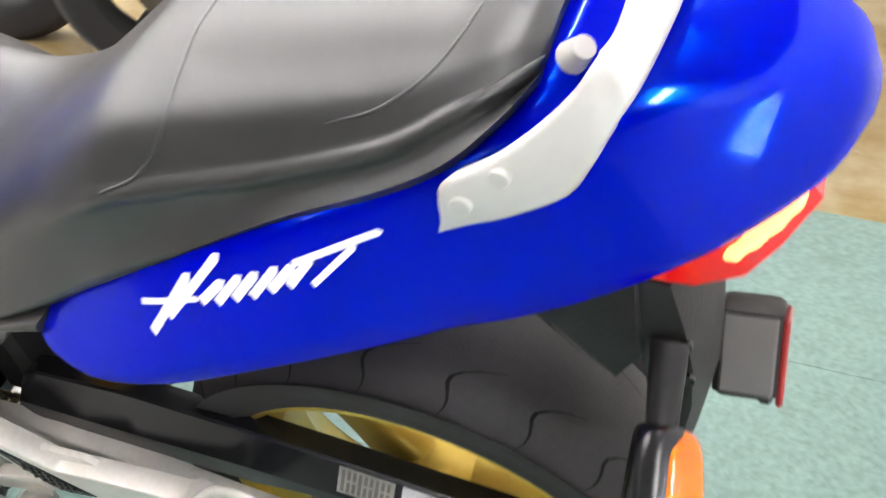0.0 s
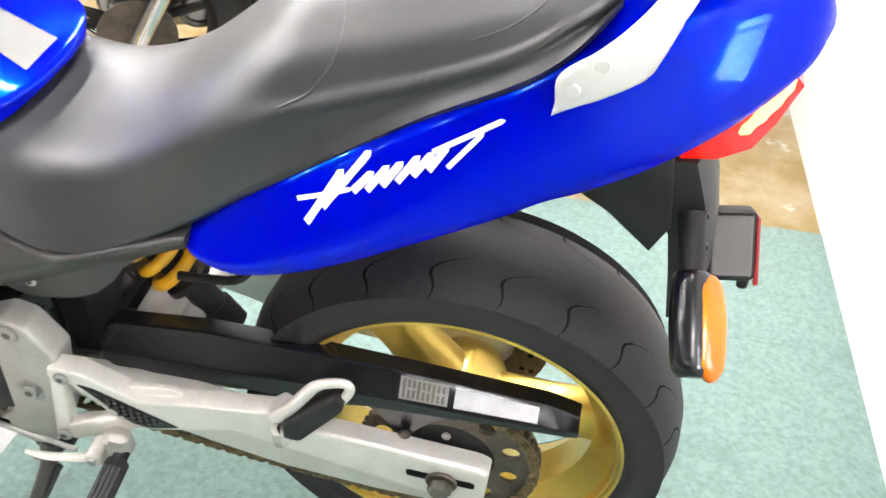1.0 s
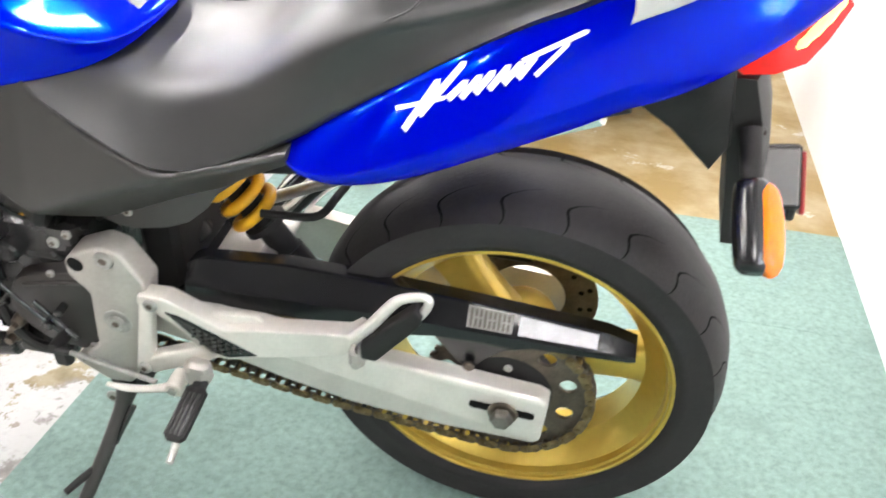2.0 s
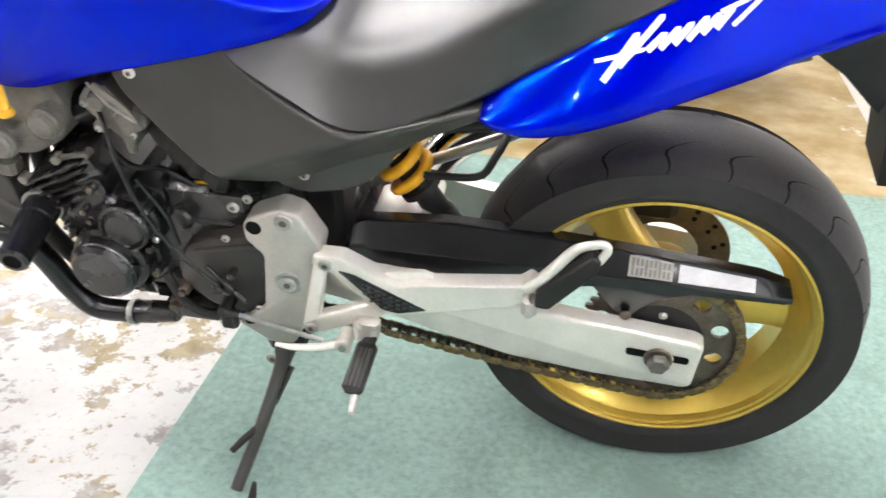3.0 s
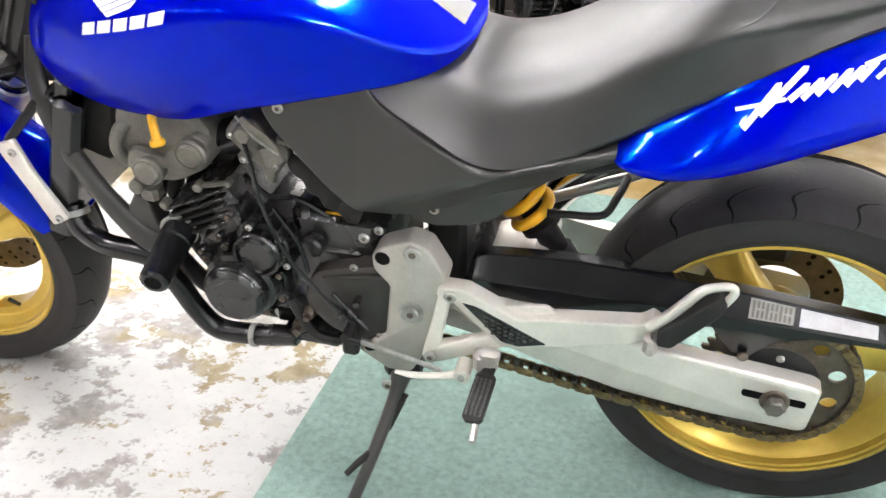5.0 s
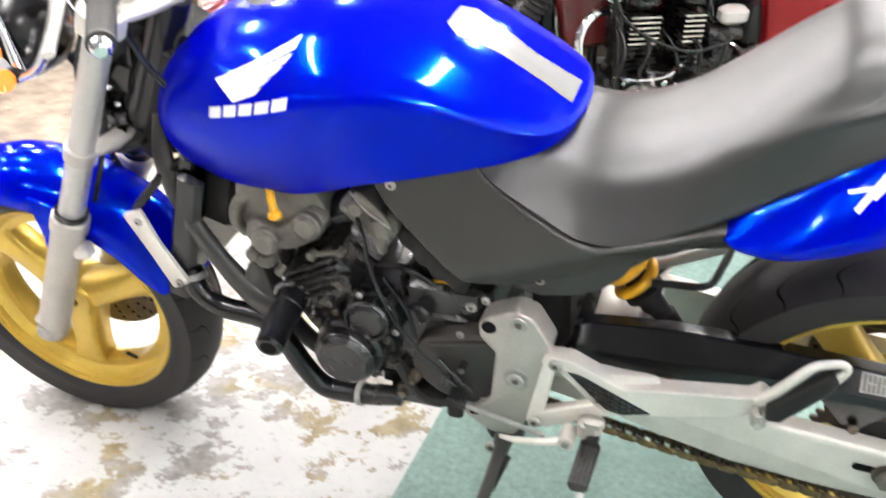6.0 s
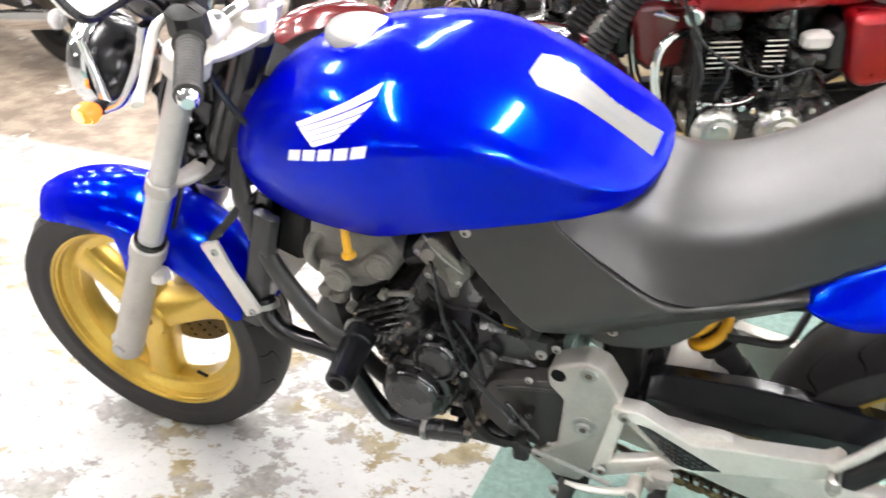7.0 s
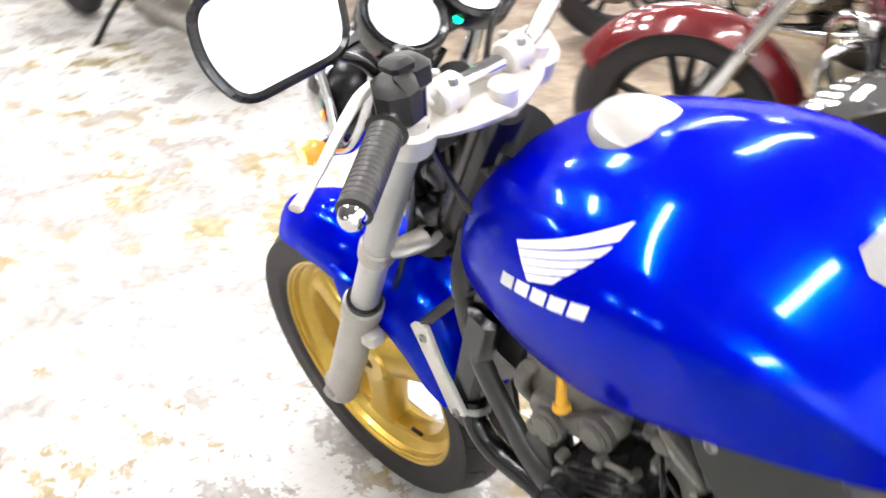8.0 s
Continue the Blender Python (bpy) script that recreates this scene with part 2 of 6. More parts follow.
def rounded(outline, r=0.01, n=4):
    """An outline with its corners cut round."""
    o = np.array(outline, float)
    out = []
    for i in range(len(o)):
        a, b, c = o[i - 1], o[i], o[(i + 1) % len(o)]
        da, dc = a - b, c - b
        la, lc = np.linalg.norm(da), np.linalg.norm(dc)
        ra = min(r, la * 0.45, lc * 0.45)
        p, q = b + da / la * ra, b + dc / lc * ra
        for k in range(n + 1):
            s = k / n
            out.append((1 - s) ** 2 * p + 2 * s * (1 - s) * b + s * s * q)
    return out


def box(c, size, bevel=0.003, turn=None):
    """A block with chamfered edges round c."""
    x, y, z = [s / 2 for s in size]
    b = min(bevel, x * 0.9, y * 0.9, z * 0.9)
    ring = lambda dx, dy, zz: [(-x + dx, -y + dy + b, zz), (-x + dx + b, -y + dy, zz), (x - dx - b, -y + dy, zz), (x - dx, -y + dy + b, zz), (x - dx, y - dy - b, zz), (x - dx - b, y - dy, zz), (-x + dx + b, y - dy, zz), (-x + dx, y - dy - b, zz)]
    v, f = rings_to_geo([ring(b, b, -z), ring(0, 0, -z + b), ring(0, 0, z - b), ring(b, b, z)])
    m = Matrix.Translation(c) @ (turn if turn is not None else Matrix.Identity(4))
    return [tuple(m @ Vector(p)) for p in v], f


def moved(geo, m):
    return [tuple(m @ Vector(tuple(p))) for p in geo[0]], geo[1]


def joined(*geos):
    v, f = [], []
    for gv, gf in geos:
        k = len(v)
        v += list(gv)
        f += [tuple(i + k for i in q) for q in gf]
    return v, f


def mirrored(geo):
    return [(p[0], -p[1], p[2]) for p in geo[0]], [tuple(reversed(q)) for q in geo[1]]


def mesh_of(name, geo, mat, angle=40):
    me = bpy.data.meshes.new(name)
    me.from_pydata([tuple(float(c) for c in p) for p in geo[0]], [], geo[1])
    me.materials.append(mat)
    bm = bmesh.new()
    bm.from_mesh(me)
    bmesh.ops.recalc_face_normals(bm, faces=bm.faces)
    bm.to_mesh(me)
    bm.free()
    me.shade_smooth()
    me.set_sharp_from_angle(angle=radians(angle))
    return me


def part(name, geo, mat, parent, label="", angle=40):
    ob = new(name, mesh_of(name, geo, mat, angle))
    ob.parent = parent
    return tagged(ob, label)


def thing(name, m, label, category, group="", kind=""):
    ob = new(name)
    ob.matrix_world = m
    return tagged(ob, label, category, group, kind)


def solid(name, geo, mat, label="", category="", kind="", group="", angle=40):
    return tagged(new(name, mesh_of(name, geo, mat, angle)), label, category, group, kind)


# ---- the room ----
ROOM_H = 2.75
CARPET_Z = 0.006
floor = solid("floor", box((-3.0, -0.6, -0.06), (7.6, 15.2, 0.12), 0.002), FLOOR, "white painted concrete floor worn to grey and ochre patches", "floor", "structure")


def slab(name, lo, hi, mat, label, category, kind="structure"):
    lo, hi = np.array(lo), np.array(hi)
    return solid(name, box((lo + hi) / 2, hi - lo, 0.004), mat, label, category, kind)


WIN_S, WIN_N, WIN_LO, WIN_HI = -1.22, -0.72, 0.66, 1.52  # the window opening in the east wall
wall_pieces = [((0.702, -8.1, 0.0), (0.80, WIN_S, ROOM_H)), ((0.702, WIN_N, 0.0), (0.80, 7.0, ROOM_H)), ((0.702, WIN_S, 0.0), (0.80, WIN_N, WIN_LO)), ((0.702, WIN_S, WIN_HI), (0.80, WIN_N, ROOM_H))]
wall_east = solid("wall_east", joined(*[box((np.array(a) + np.array(b)) / 2, np.array(b) - np.array(a), 0.0) for a, b in wall_pieces]), WALLW, "plain white painted wall beside the motorcycle", "wall", "structure")
window = thing("window_1", pose(0.751, (WIN_S + WIN_N) / 2, (WIN_LO + WIN_HI) / 2), "small daylit window with a white crossbar", "window", kind="structure")
ww, wh = WIN_N - WIN_S, WIN_HI - WIN_LO
part("window_frame", joined(box((0, 0, wh / 2 - 0.02), (0.05, ww, 0.04), 0.004), box((0, 0, -wh / 2 + 0.02), (0.05, ww, 0.04), 0.004), box((0, -ww / 2 + 0.02, 0), (0.05, 0.04, wh - 0.08), 0.004), box((0, ww / 2 - 0.02, 0), (0.05, 0.04, wh - 0.08), 0.004)), WALLW, window)
part("crossbar", box((0, 0, 0.03), (0.045, ww - 0.08, 0.05), 0.004), WALLW, window)
for lo_, hi_ in ((-wh / 2 + 0.04, 0.005), (0.055, wh / 2 - 0.04)):
    pane = part("pane", box((0, 0, (lo_ + hi_) / 2), (0.005, ww - 0.08, hi_ - lo_), 0.0), PANE, window, "clear window pane")
    pane.visible_shadow = False
backdrop = slab("backdrop", (0.92, WIN_S - 0.6, WIN_LO - 0.6), (0.94, WIN_N + 0.6, WIN_HI + 0.6), DAYLIGHT, "bright daylight outside the window", "daylight")
wall_west = slab("wall_west", (-6.8, -8.1, 0.0), (-6.7, 7.0, ROOM_H), WALLD, "plain grey painted wall", "wall")
wall_north = slab("wall_north", (-6.7, 5.6, 0.0), (0.702, 5.7, ROOM_H), WALLW, "plain white painted back wall", "wall")
wall_south = slab("wall_south", (-6.7, -8.1, 0.0), (0.702, -8.0, ROOM_H), WALLD, "plain grey painted wall", "wall")
ceiling = slab("ceiling", (-6.8, -8.1, ROOM_H), (0.8, 7.0, ROOM_H + 0.1), CEIL, "plain grey ceiling with lit panel lights", "ceiling")


def carpet(outline, label):
    g = rings_to_geo([[(x, y, 0.0) for x, y in outline], [(x, y, CARPET_Z - 0.001) for x, y in outline], [(x * 0.998 + cx * 0.002, y * 0.998 + cy * 0.002, CARPET_Z) for x, y in outline for cx, cy in [(0, 0.4)]]])
    return solid("carpet", g, CARPET, label, "carpet", group="carpet strips on the floor")


# its unseen run to the south is added to dim floor bounce on the tank
carpet([(-0.763, -3.88), (0.7015, -3.88), (0.7015, 0.6205), (-0.763, 0.6205)], "flat teal green carpet strip under the blue motorcycle")
carpet([(-0.765, 0.6218), (0.7015, 0.6218), (0.7015, 1.09), (-0.765, 1.09)], "flat teal green carpet strip with a straight edge")


def ceiling_light(x, y, length=1.2, width=0.10):
    t = thing("ceiling_light", pose(x, y, ROOM_H), "white ceiling light with a lit panel", "ceiling light", "lights under the ceiling")
    part("housing", box((0, 0, -0.03), (width + 0.07, length + 0.06, 0.06), 0.01), WALLW, t)
    part("diffuser", box((0.0, 0.0, -0.066), (width, length, 0.012), 0.004), TUBE, t, "lit white diffuser")
    return t


light = ceiling_light(-1.88, -0.65, 1.6)
copy_thing(light, pose(-1.88, 2.25, ROOM_H))
copy_thing(light, pose(-3.1, 2.70, ROOM_H))
copy_thing(light, pose(-0.06, 2.35, ROOM_H))
ceiling_light(-0.06, 0.10, 1.2)
# unseen fill light, added to brighten the bike's near flank
ceiling_light(0.30, -2.20, 1.0)
# smaller panels in rows over the far side of the shop
small = ceiling_light(-3.1, -1.5, 0.42, 0.18)
for x in (-3.1, -4.2, -5.3):
    for y in (-1.5, -0.3, 0.9, 2.1, 3.3, 4.5):
        if (x, y) not in ((-3.1, -1.5), (-3.1, 2.1), (-3.1, 3.3)):
            copy_thing(small, pose(x, y, ROOM_H))
for x in (-1.7, -3.1, -4.5):
    copy_thing(small, pose(x, -5.2, ROOM_H))


# ---- the blue motorcycle: rear axle at the origin, front at -x, upright; it leans on its side stand ----
BIKE = pose(0, 0, 0.301, 10, 0, 0)
bike = thing("motorcycle", BIKE, "blue naked motorcycle with gold wheels leaning on its side stand", "motorcycle")
FC = (-1.425, -0.060, -0.014)
STEER = Matrix.Translation(FC) @ pose(0, 0, 0, 0.8, 0, 1.4)


def wheel(m, R, half, rim_r, rim_half, spoke_angles, hub_r, name, groove_count):
    """Tyre, cast rim with three hollow spokes, hub. Drawn round the y axis, then moved by m."""
    w = part("wheel", moved(lathe([(rim_r, -rim_half), (rim_r - 0.0035, -rim_half - 0.001), (rim_r - 0.006, -rim_half + 0.001), (rim_r - 0.0062, -rim_half + 0.006), (rim_r - 0.0100, -rim_half + 0.0075), (rim_r - 0.0125, -rim_half + 0.018), (rim_r - 0.0150, -rim_half + 0.0195), (rim_r - 0.024, -rim_half + 0.034), (rim_r - 0.042, -rim_half * 0.35), (rim_r - 0.045, 0), (rim_r - 0.042, rim_half * 0.35), (rim_r - 0.02, rim_half - 0.03), (rim_r - 0.008, rim_half - 0.008), (rim_r, rim_half), (rim_r + 0.001, rim_half - 0.02), (rim_r - 0.015, rim_half - 0.03), (rim_r - 0.034, rim_half * 0.3), (rim_r - 0.034, -rim_half * 0.3), (rim_r - 0.015, -rim_half + 0.03), (rim_r + 0.001, -rim_half + 0.02)], 72, closed=True), m), GOLD, bike, "gold painted cast " + name + " wheel rim", 32)
    prof = [(rim_r - 0.006, -rim_half + 0.004), (rim_r + 0.005, -rim_half - 0.002), (rim_r + 0.014, -rim_half - 0.008), (rim_r + 0.018, -rim_half - 0.007), (rim_r + 0.035, -half * 0.99), (rim_r + 0.05, -half), (R - 0.03, -half * 0.93), (R - 0.014, -half * 0.72), (R - 0.004, -half * 0.4), (R, 0)]
    prof = prof + [(r, -y) for r, y in reversed(prof[:-1])]
    part("tyre", moved(lathe(prof, 96), m), RUBBER, w, "worn black rubber tyre", 60)
    for a in spoke_angles:
        rings = []
        for s in np.linspace(0, 1, 9):
            r = hub_r * 0.7 + s * (rim_r - 0.038 - hub_r * 0.7)
            wd = 0.026 + 0.010 * (1 - s) ** 2 + 0.012 * s ** 6
            th = 0.034 * (1 - s) + 0.028 * s
            ring = []
            for q in np.linspace(0, 2 * math.pi, 16, endpoint=False):
                cx, cy = math.copysign(abs(math.cos(q)) ** 0.5, math.cos(q)), math.copysign(abs(math.sin(q)) ** 0.5, math.sin(q))
                t_ = wd * cx
                ring.append((r * math.cos(a) - t_ * math.sin(a), th * cy, r * math.sin(a) + t_ * math.cos(a)))
            rings.append(ring)
        part("spoke", moved(rings_to_geo(rings), m), GOLD, w)
    part("hub", moved(lathe([(0.012, -rim_half * 0.8), (hub_r * 0.75, -rim_half * 0.8), (hub_r * 0.8, -rim_half * 0.6), (hub_r, -rim_half * 0.45), (hub_r, rim_half * 0.45), (hub_r * 0.8, rim_half * 0.8), (0.012, rim_half * 0.8)], 36, closed=True), m), GOLD, w)
    strips = []
    for k in range(groove_count):
        for side in (-1, 1):
            a0 = 2 * math.pi * (k + (0.25 if side > 0 else 0)) / groove_count
            pts = []
            for s in np.linspace(0, 1, 9):
                y = side * half * (0.34 + 0.58 * s)
                u = abs(y) / half
                r = np.interp(u, [0, 0.4, 0.72, 0.93], [R, R - 0.004, R - 0.014, R - 0.03]) + 0.0008
                a = a0 - 0.20 * (1 - s) ** 2 + 0.045 * math.sin(s * 5.5)
                wd = 0.0021 * math.sin(math.pi * min(1, 0.15 + s * 0.8))
                pts.append(((a - wd / r), (a + wd / r), r, y))
            v, f = [], []
            for al, ah, r, y in pts:
                v += [(r * math.cos(al), y, r * math.sin(al)), (r * math.cos(ah), y, r * math.sin(ah))]
            for i in range(len(pts) - 1):
                f.append((2 * i, 2 * i + 1, 2 * i + 3, 2 * i + 2))
            strips.append((v, f))
    part("tread_pattern", moved(joined(*strips), m), GROOVE, w, "curved black tread grooves")["kind"] = "stuff"
    return w


rear = wheel(Matrix.Identity(4), 0.299, 0.087, 0.228, 0.078, [radians(a) for a in (3, 123, 243)], 0.062, "rear", 22)
front = wheel(STEER, 0.285, 0.063, 0.2128, 0.052, [radians(a) for a in (20, 140, 260)], 0.05, "front", 22)


# fuel tank
def tank_geo():
    st = [  # x, top, bottom, half width
        (-1.114, 0.448, 0.400, 0.075), (-1.100, 0.490, 0.372, 0.112), (-1.064, 0.534, 0.350, 0.147), (-1.008, 0.569, 0.337, 0.170), (-0.94, 0.592, 0.338, 0.194), (-0.85, 0.607, 0.352, 0.211), (-0.76, 0.607, 0.384, 0.207),
        (-0.68, 0.586, 0.402, 0.186), (-0.60, 0.548, 0.420, 0.165), (-0.55, 0.517, 0.431, 0.150), (-0.512, 0.494, 0.441, 0.130), (-0.487, 0.479, 0.450, 0.104), (-0.474, 0.472, 0.456, 0.070), (-0.467, 0.467, 0.460, 0.030)]
    full = np.array([(0, 1), (0.28, 0.985), (0.54, 0.93), (0.745, 0.84), (0.875, 0.72), (0.955, 0.60), (1.0, 0.45), (0.980, 0.31), (0.91, 0.18), (0.82, 0.08), (0.72, 0.02), (0.60, 0.0), (0.33, 0.02), (0, 0.02)])
    waist = np.array([(0, 1), (0.30, 0.985), (0.58, 0.93), (0.80, 0.845), (0.94, 0.745), (0.985, 0.665), (0.970, 0.56), (0.945, 0.42), (0.925, 0.30), (0.915, 0.18), (0.90, 0.08), (0.84, 0.0), (0.33, 0.02), (0, 0.02)])
    rings = []
    for x, top, bot, w in spline(st, 60):
        k = float(np.clip((x + 1.08) / 0.50, 0, 1))
        k = k * k * (3 - 2 * k)
        h = spline(full * (1 - k) + waist * k, 52)
        ring = [(x, -w * u, bot + (top - bot) * v) for u, v in h] + [(x, w * u, bot + (top - bot) * v) for u, v in reversed(h[1:-1])]
        rings.append(ring)
    return rings_to_geo(rings)


tank = part("fuel_tank", tank_geo(), BLUE, bike, "glossy blue painted fuel tank", 60)
part("fuel_cap", lathe([(0.001, 0.012), (0.034, 0.012), (0.050, 0.008), (0.055, 0.0), (0.055, -0.006)], 40), SATIN, tank, "round chrome filler cap")
bpy.data.objects["fuel_cap"].matrix_local = pose(-0.918, 0.0, 0.593, 90, 0, 0) @ pose(0, 0, 0, 0, 0, -9)


# seat
def seat_geo():
    st = [  # x, top, pad edge y and z, skirt edge y and z
        (-0.60, 0.470, 0.100, 0.458, 0.130, 0.425), (-0.56, 0.468, 0.112, 0.452, 0.156, 0.405), (-0.50, 0.450, 0.118, 0.432, 0.168, 0.376), (-0.44, 0.440, 0.125, 0.418, 0.171, 0.344), (-0.38, 0.452, 0.130, 0.426, 0.171, 0.346), (-0.32, 0.482, 0.136, 0.448, 0.164, 0.368), (-0.26, 0.528, 0.140, 0.487, 0.155, 0.400), (-0.21, 0.570, 0.142, 0.518, 0.149, 0.432), (-0.175, 0.598, 0.140, 0.537, 0.149, 0.456), (-0.15, 0.613, 0.137, 0.547, 0.148, 0.472),
        (-0.10, 0.626, 0.127, 0.560, 0.143, 0.503), (-0.02, 0.644, 0.116, 0.584, 0.130, 0.549), (0.05, 0.661, 0.107, 0.613, 0.119, 0.582), (0.09, 0.673, 0.096, 0.640, 0.110, 0.607), (0.118, 0.677, 0.081, 0.656, 0.096, 0.634), (0.135, 0.670, 0.060, 0.660, 0.072, 0.650)]
    rings = []
    for x, top, py, pz, ey, ez in spline(st, 80):
        h = top - pz
        k = float(np.clip((x + 0.24) / 0.09, 0, 1))  # 0: soft saddle, 1: crisp pad edge
        soft = spline([(0, top), (py * 0.45, top - 0.05 * h), (py * 0.80, top - 0.36 * h), (py, pz), (py * 0.45 + ey * 0.55, pz * 0.5 + ez * 0.5), (ey, ez + 0.008)], 30)
        crisp = np.vstack([spline([(0, top), (py * 0.45, top - 0.05 * h), (py * 0.80, top - 0.34 * h), (py * 0.945, top - 0.80 * h)], 14), spline([(py * 0.96, pz + 0.14 * h), (py * 0.985, pz + 0.06 * h + 0.0022), (py + 0.0026, pz + 0.0010), (py + 0.0030, pz - 0.0040), (py + 0.0012, pz - 0.0085)], 8), spline([(py + 0.0016, pz - 0.012), (py * 0.5 + ey * 0.5 - 0.002, pz * 0.5 + ez * 0.5), (ey, ez + 0.008)], 8)])
        c = np.vstack([soft * (1 - k) + crisp * k, [(ey * 0.97, ez), (ey * 0.6, ez - 0.004), (0, ez - 0.004)]])
        rings.append([(x, -y, z) for y, z in c] + [(x, y, z) for y, z in reversed(c[1:-1])])
    return rings_to_geo(rings)


seat = part("seat", seat_geo(), SEAT, bike, "black vinyl stepped dual seat", 60)
seat_tree = BVH.FromPolygons([v.co[:] for v in seat.data.vertices], [q.vertices[:] for q in seat.data.polygons])
ridge = []
for x, y in spline([(-0.153, -0.137), (-0.128, -0.127), (-0.106, -0.108), (-0.105, -0.072), (-0.112, -0.03), (-0.114, 0.0), (-0.112, 0.03), (-0.105, 0.072), (-0.106, 0.108), (-0.128, 0.127), (-0.153, 0.137)], 50):
    hit = seat_tree.ray_cast(Vector((x, y, 1)), Vector((0, 0, -1)))
    if hit[0] is not None:
        ridge.append(tuple(hit[0] + Vector((0, 0, -0.0008))))
part("seam", tube(ridge, 0.0016, 8), SEAT, seat, "raised seam across the seat", 60)
welt = []
for x, y in spline([(0.010, -0.100), (0.050, -0.093), (0.078, -0.076), (0.090, -0.04), (0.092, 0.0), (0.090, 0.04), (0.078, 0.076), (0.050, 0.093), (0.010, 0.100)], 50):
    hit = seat_tree.ray_cast(Vector((x, y, 1)), Vector((0, 0, -1)))
    if hit[0] is not None:
        welt.append(tuple(hit[0] + Vector((0, 0, -0.0010))))
part("seam", tube(welt, [0.0006] + [0.0018] * 8 + [0.0006], 8), SEAT, seat, "raised welt round the back of the pad", 60)


# tail cowl
def tail_geo():
    st = [  # x, top, bottom, half width
        (-0.270, 0.394, 0.384, 0.152), (-0.262, 0.412, 0.370, 0.164), (-0.24, 0.436, 0.363, 0.177), (-0.20, 0.464, 0.363, 0.188), (-0.15, 0.505, 0.375, 0.191), (-0.10, 0.539, 0.392, 0.186), (-0.05, 0.570, 0.411, 0.175), (0.0, 0.596, 0.430, 0.162), (0.05, 0.620, 0.449, 0.147), (0.09, 0.644, 0.468, 0.136), (0.13, 0.664, 0.482, 0.126), (0.18, 0.674, 0.507, 0.113), (0.23, 0.676, 0.541, 0.097), (0.27, 0.674, 0.573, 0.077), (0.30, 0.661, 0.601, 0.051), (0.315, 0.637, 0.622, 0.018)]
    crown = np.array([(0, 1), (0.34, 0.985), (0.54, 0.935), (0.69, 0.85), (0.79, 0.74), (0.915, 0.50), (1.0, 0.23), (0.975, 0.10), (0.85, 0.01), (0.4, 0.02), (0, 0.02)])
    ledge = np.array([(0, 0.79), (0.4, 0.79), (0.6, 0.79), (0.71, 0.79), (0.775, 0.775), (0.890, 0.53), (0.985, 0.29), (1.0, 0.20), (0.975, 0.10), (0.85, 0.01), (0.4, 0.02), (0, 0.02)])
    rings = []
    for x, top, bot, w in spline(st, 60):
        k = float(np.clip((x - 0.095) / 0.045, 0, 1))  # the seat rests on a ledge; the crown rises behind it
        h = spline(ledge, 32) * (1 - k) + spline(crown, 32) * k
        rings.append([(x, -w * u, bot + (top - bot) * v) for u, v in h] + [(x, w * u, bot + (top - bot) * v) for u, v in reversed(h[1:-1])])
    return rings_to_geo(rings)


tail = part("tail_cowl", tail_geo(), BLUE, bike, "glossy blue painted tail cowl", 60)
lamp_ring = lambda x, w, hi, lo: [(x - 0.012, -w, hi), (x - 0.012, w, hi), (x + 0.004, w * 0.95, lo), (x + 0.004, -w * 0.95, lo)]
part("tail_lamp", rings_to_geo([lamp_ring(0.205, 0.075, 0.52, 0.505), lamp_ring(0.235, 0.078, 0.535, 0.511), lamp_ring(0.264, 0.072, 0.56, 0.524), lamp_ring(0.280, 0.064, 0.575, 0.549), lamp_ring(0.296, 0.05, 0.60, 0.582)]), RED, bike, "lit red tail lamp lens")
lamp = bpy.data.objects["tail_lamp"]
part("lamp_cell", tube([(0.2535, -0.0715, 0.541), (0.262, -0.0690, 0.553), (0.2715, -0.0650, 0.566), (0.2805, -0.0605, 0.580), (0.2885, -0.0555, 0.594)], [0.003, 0.0085, 0.0070, 0.0090, 0.0075, 0.0090, 0.0070, 0.0080, 0.003], 14, 27, 0.6), LAMP_HOT, lamp, "glowing ribbed lamp cell", 60)
sec = lambda x0, x1, z, w: [(x0, -w, z), (x1 - 0.01, -w, z), (x1, -w * 0.6, z), (x1 + 0.004, 0, z), (x1, w * 0.6, z), (x1 - 0.01, w, z), (x0, w, z)]
part("rear_fender", rings_to_geo([sec(0.175, 0.235, 0.50, 0.07), sec(0.20, 0.252, 0.45, 0.07), sec(0.215, 0.262, 0.40, 0.062), sec(0.225, 0.268, 0.34, 0.055), sec(0.235, 0.266, 0.27, 0.05)]), MATT, bike, "black plastic rear fender and plate holder", 50)
part("inner_fender", plate([(0.06, 0.49), (0.20, 0.53), (0.215, 0.42), (0.198, 0.385), (0.15, 0.43)], -0.075, 0.075, 0.004), MATT, bike)
for x, z in ((0.243, 0.44), (0.25, 0.40)):
    part("bolt", drum((x, -0.068, z), (x, -0.072, z), 0.005, n=10), BLACK, bike)
refl = part("plate_bracket", joined(box((0.295, 0.035, 0.318), (0.052, 0.05, 0.080), 0.004, pose(0, 0, 0, -34, -9, 0)), box((0.318, 0.03, 0.285), (0.012, 0.04, 0.03), 0.003)), MATT, bike, "black bracket behind the rear fender")
part("bracket_face", box((0.294, 0.0138, 0.3323), (0.044, 0.004, 0.070), 0.002, pose(0, 0, 0, -34, -9, 0)), DECAL_GREY, refl, "pale grey face")
part("reflector", box((0.3245, 0.035, 0.314), (0.006, 0.046, 0.078), 0.002, pose(0, 0, 0, -34, -9, 0)), RED_DULL, refl, "red reflector strip")


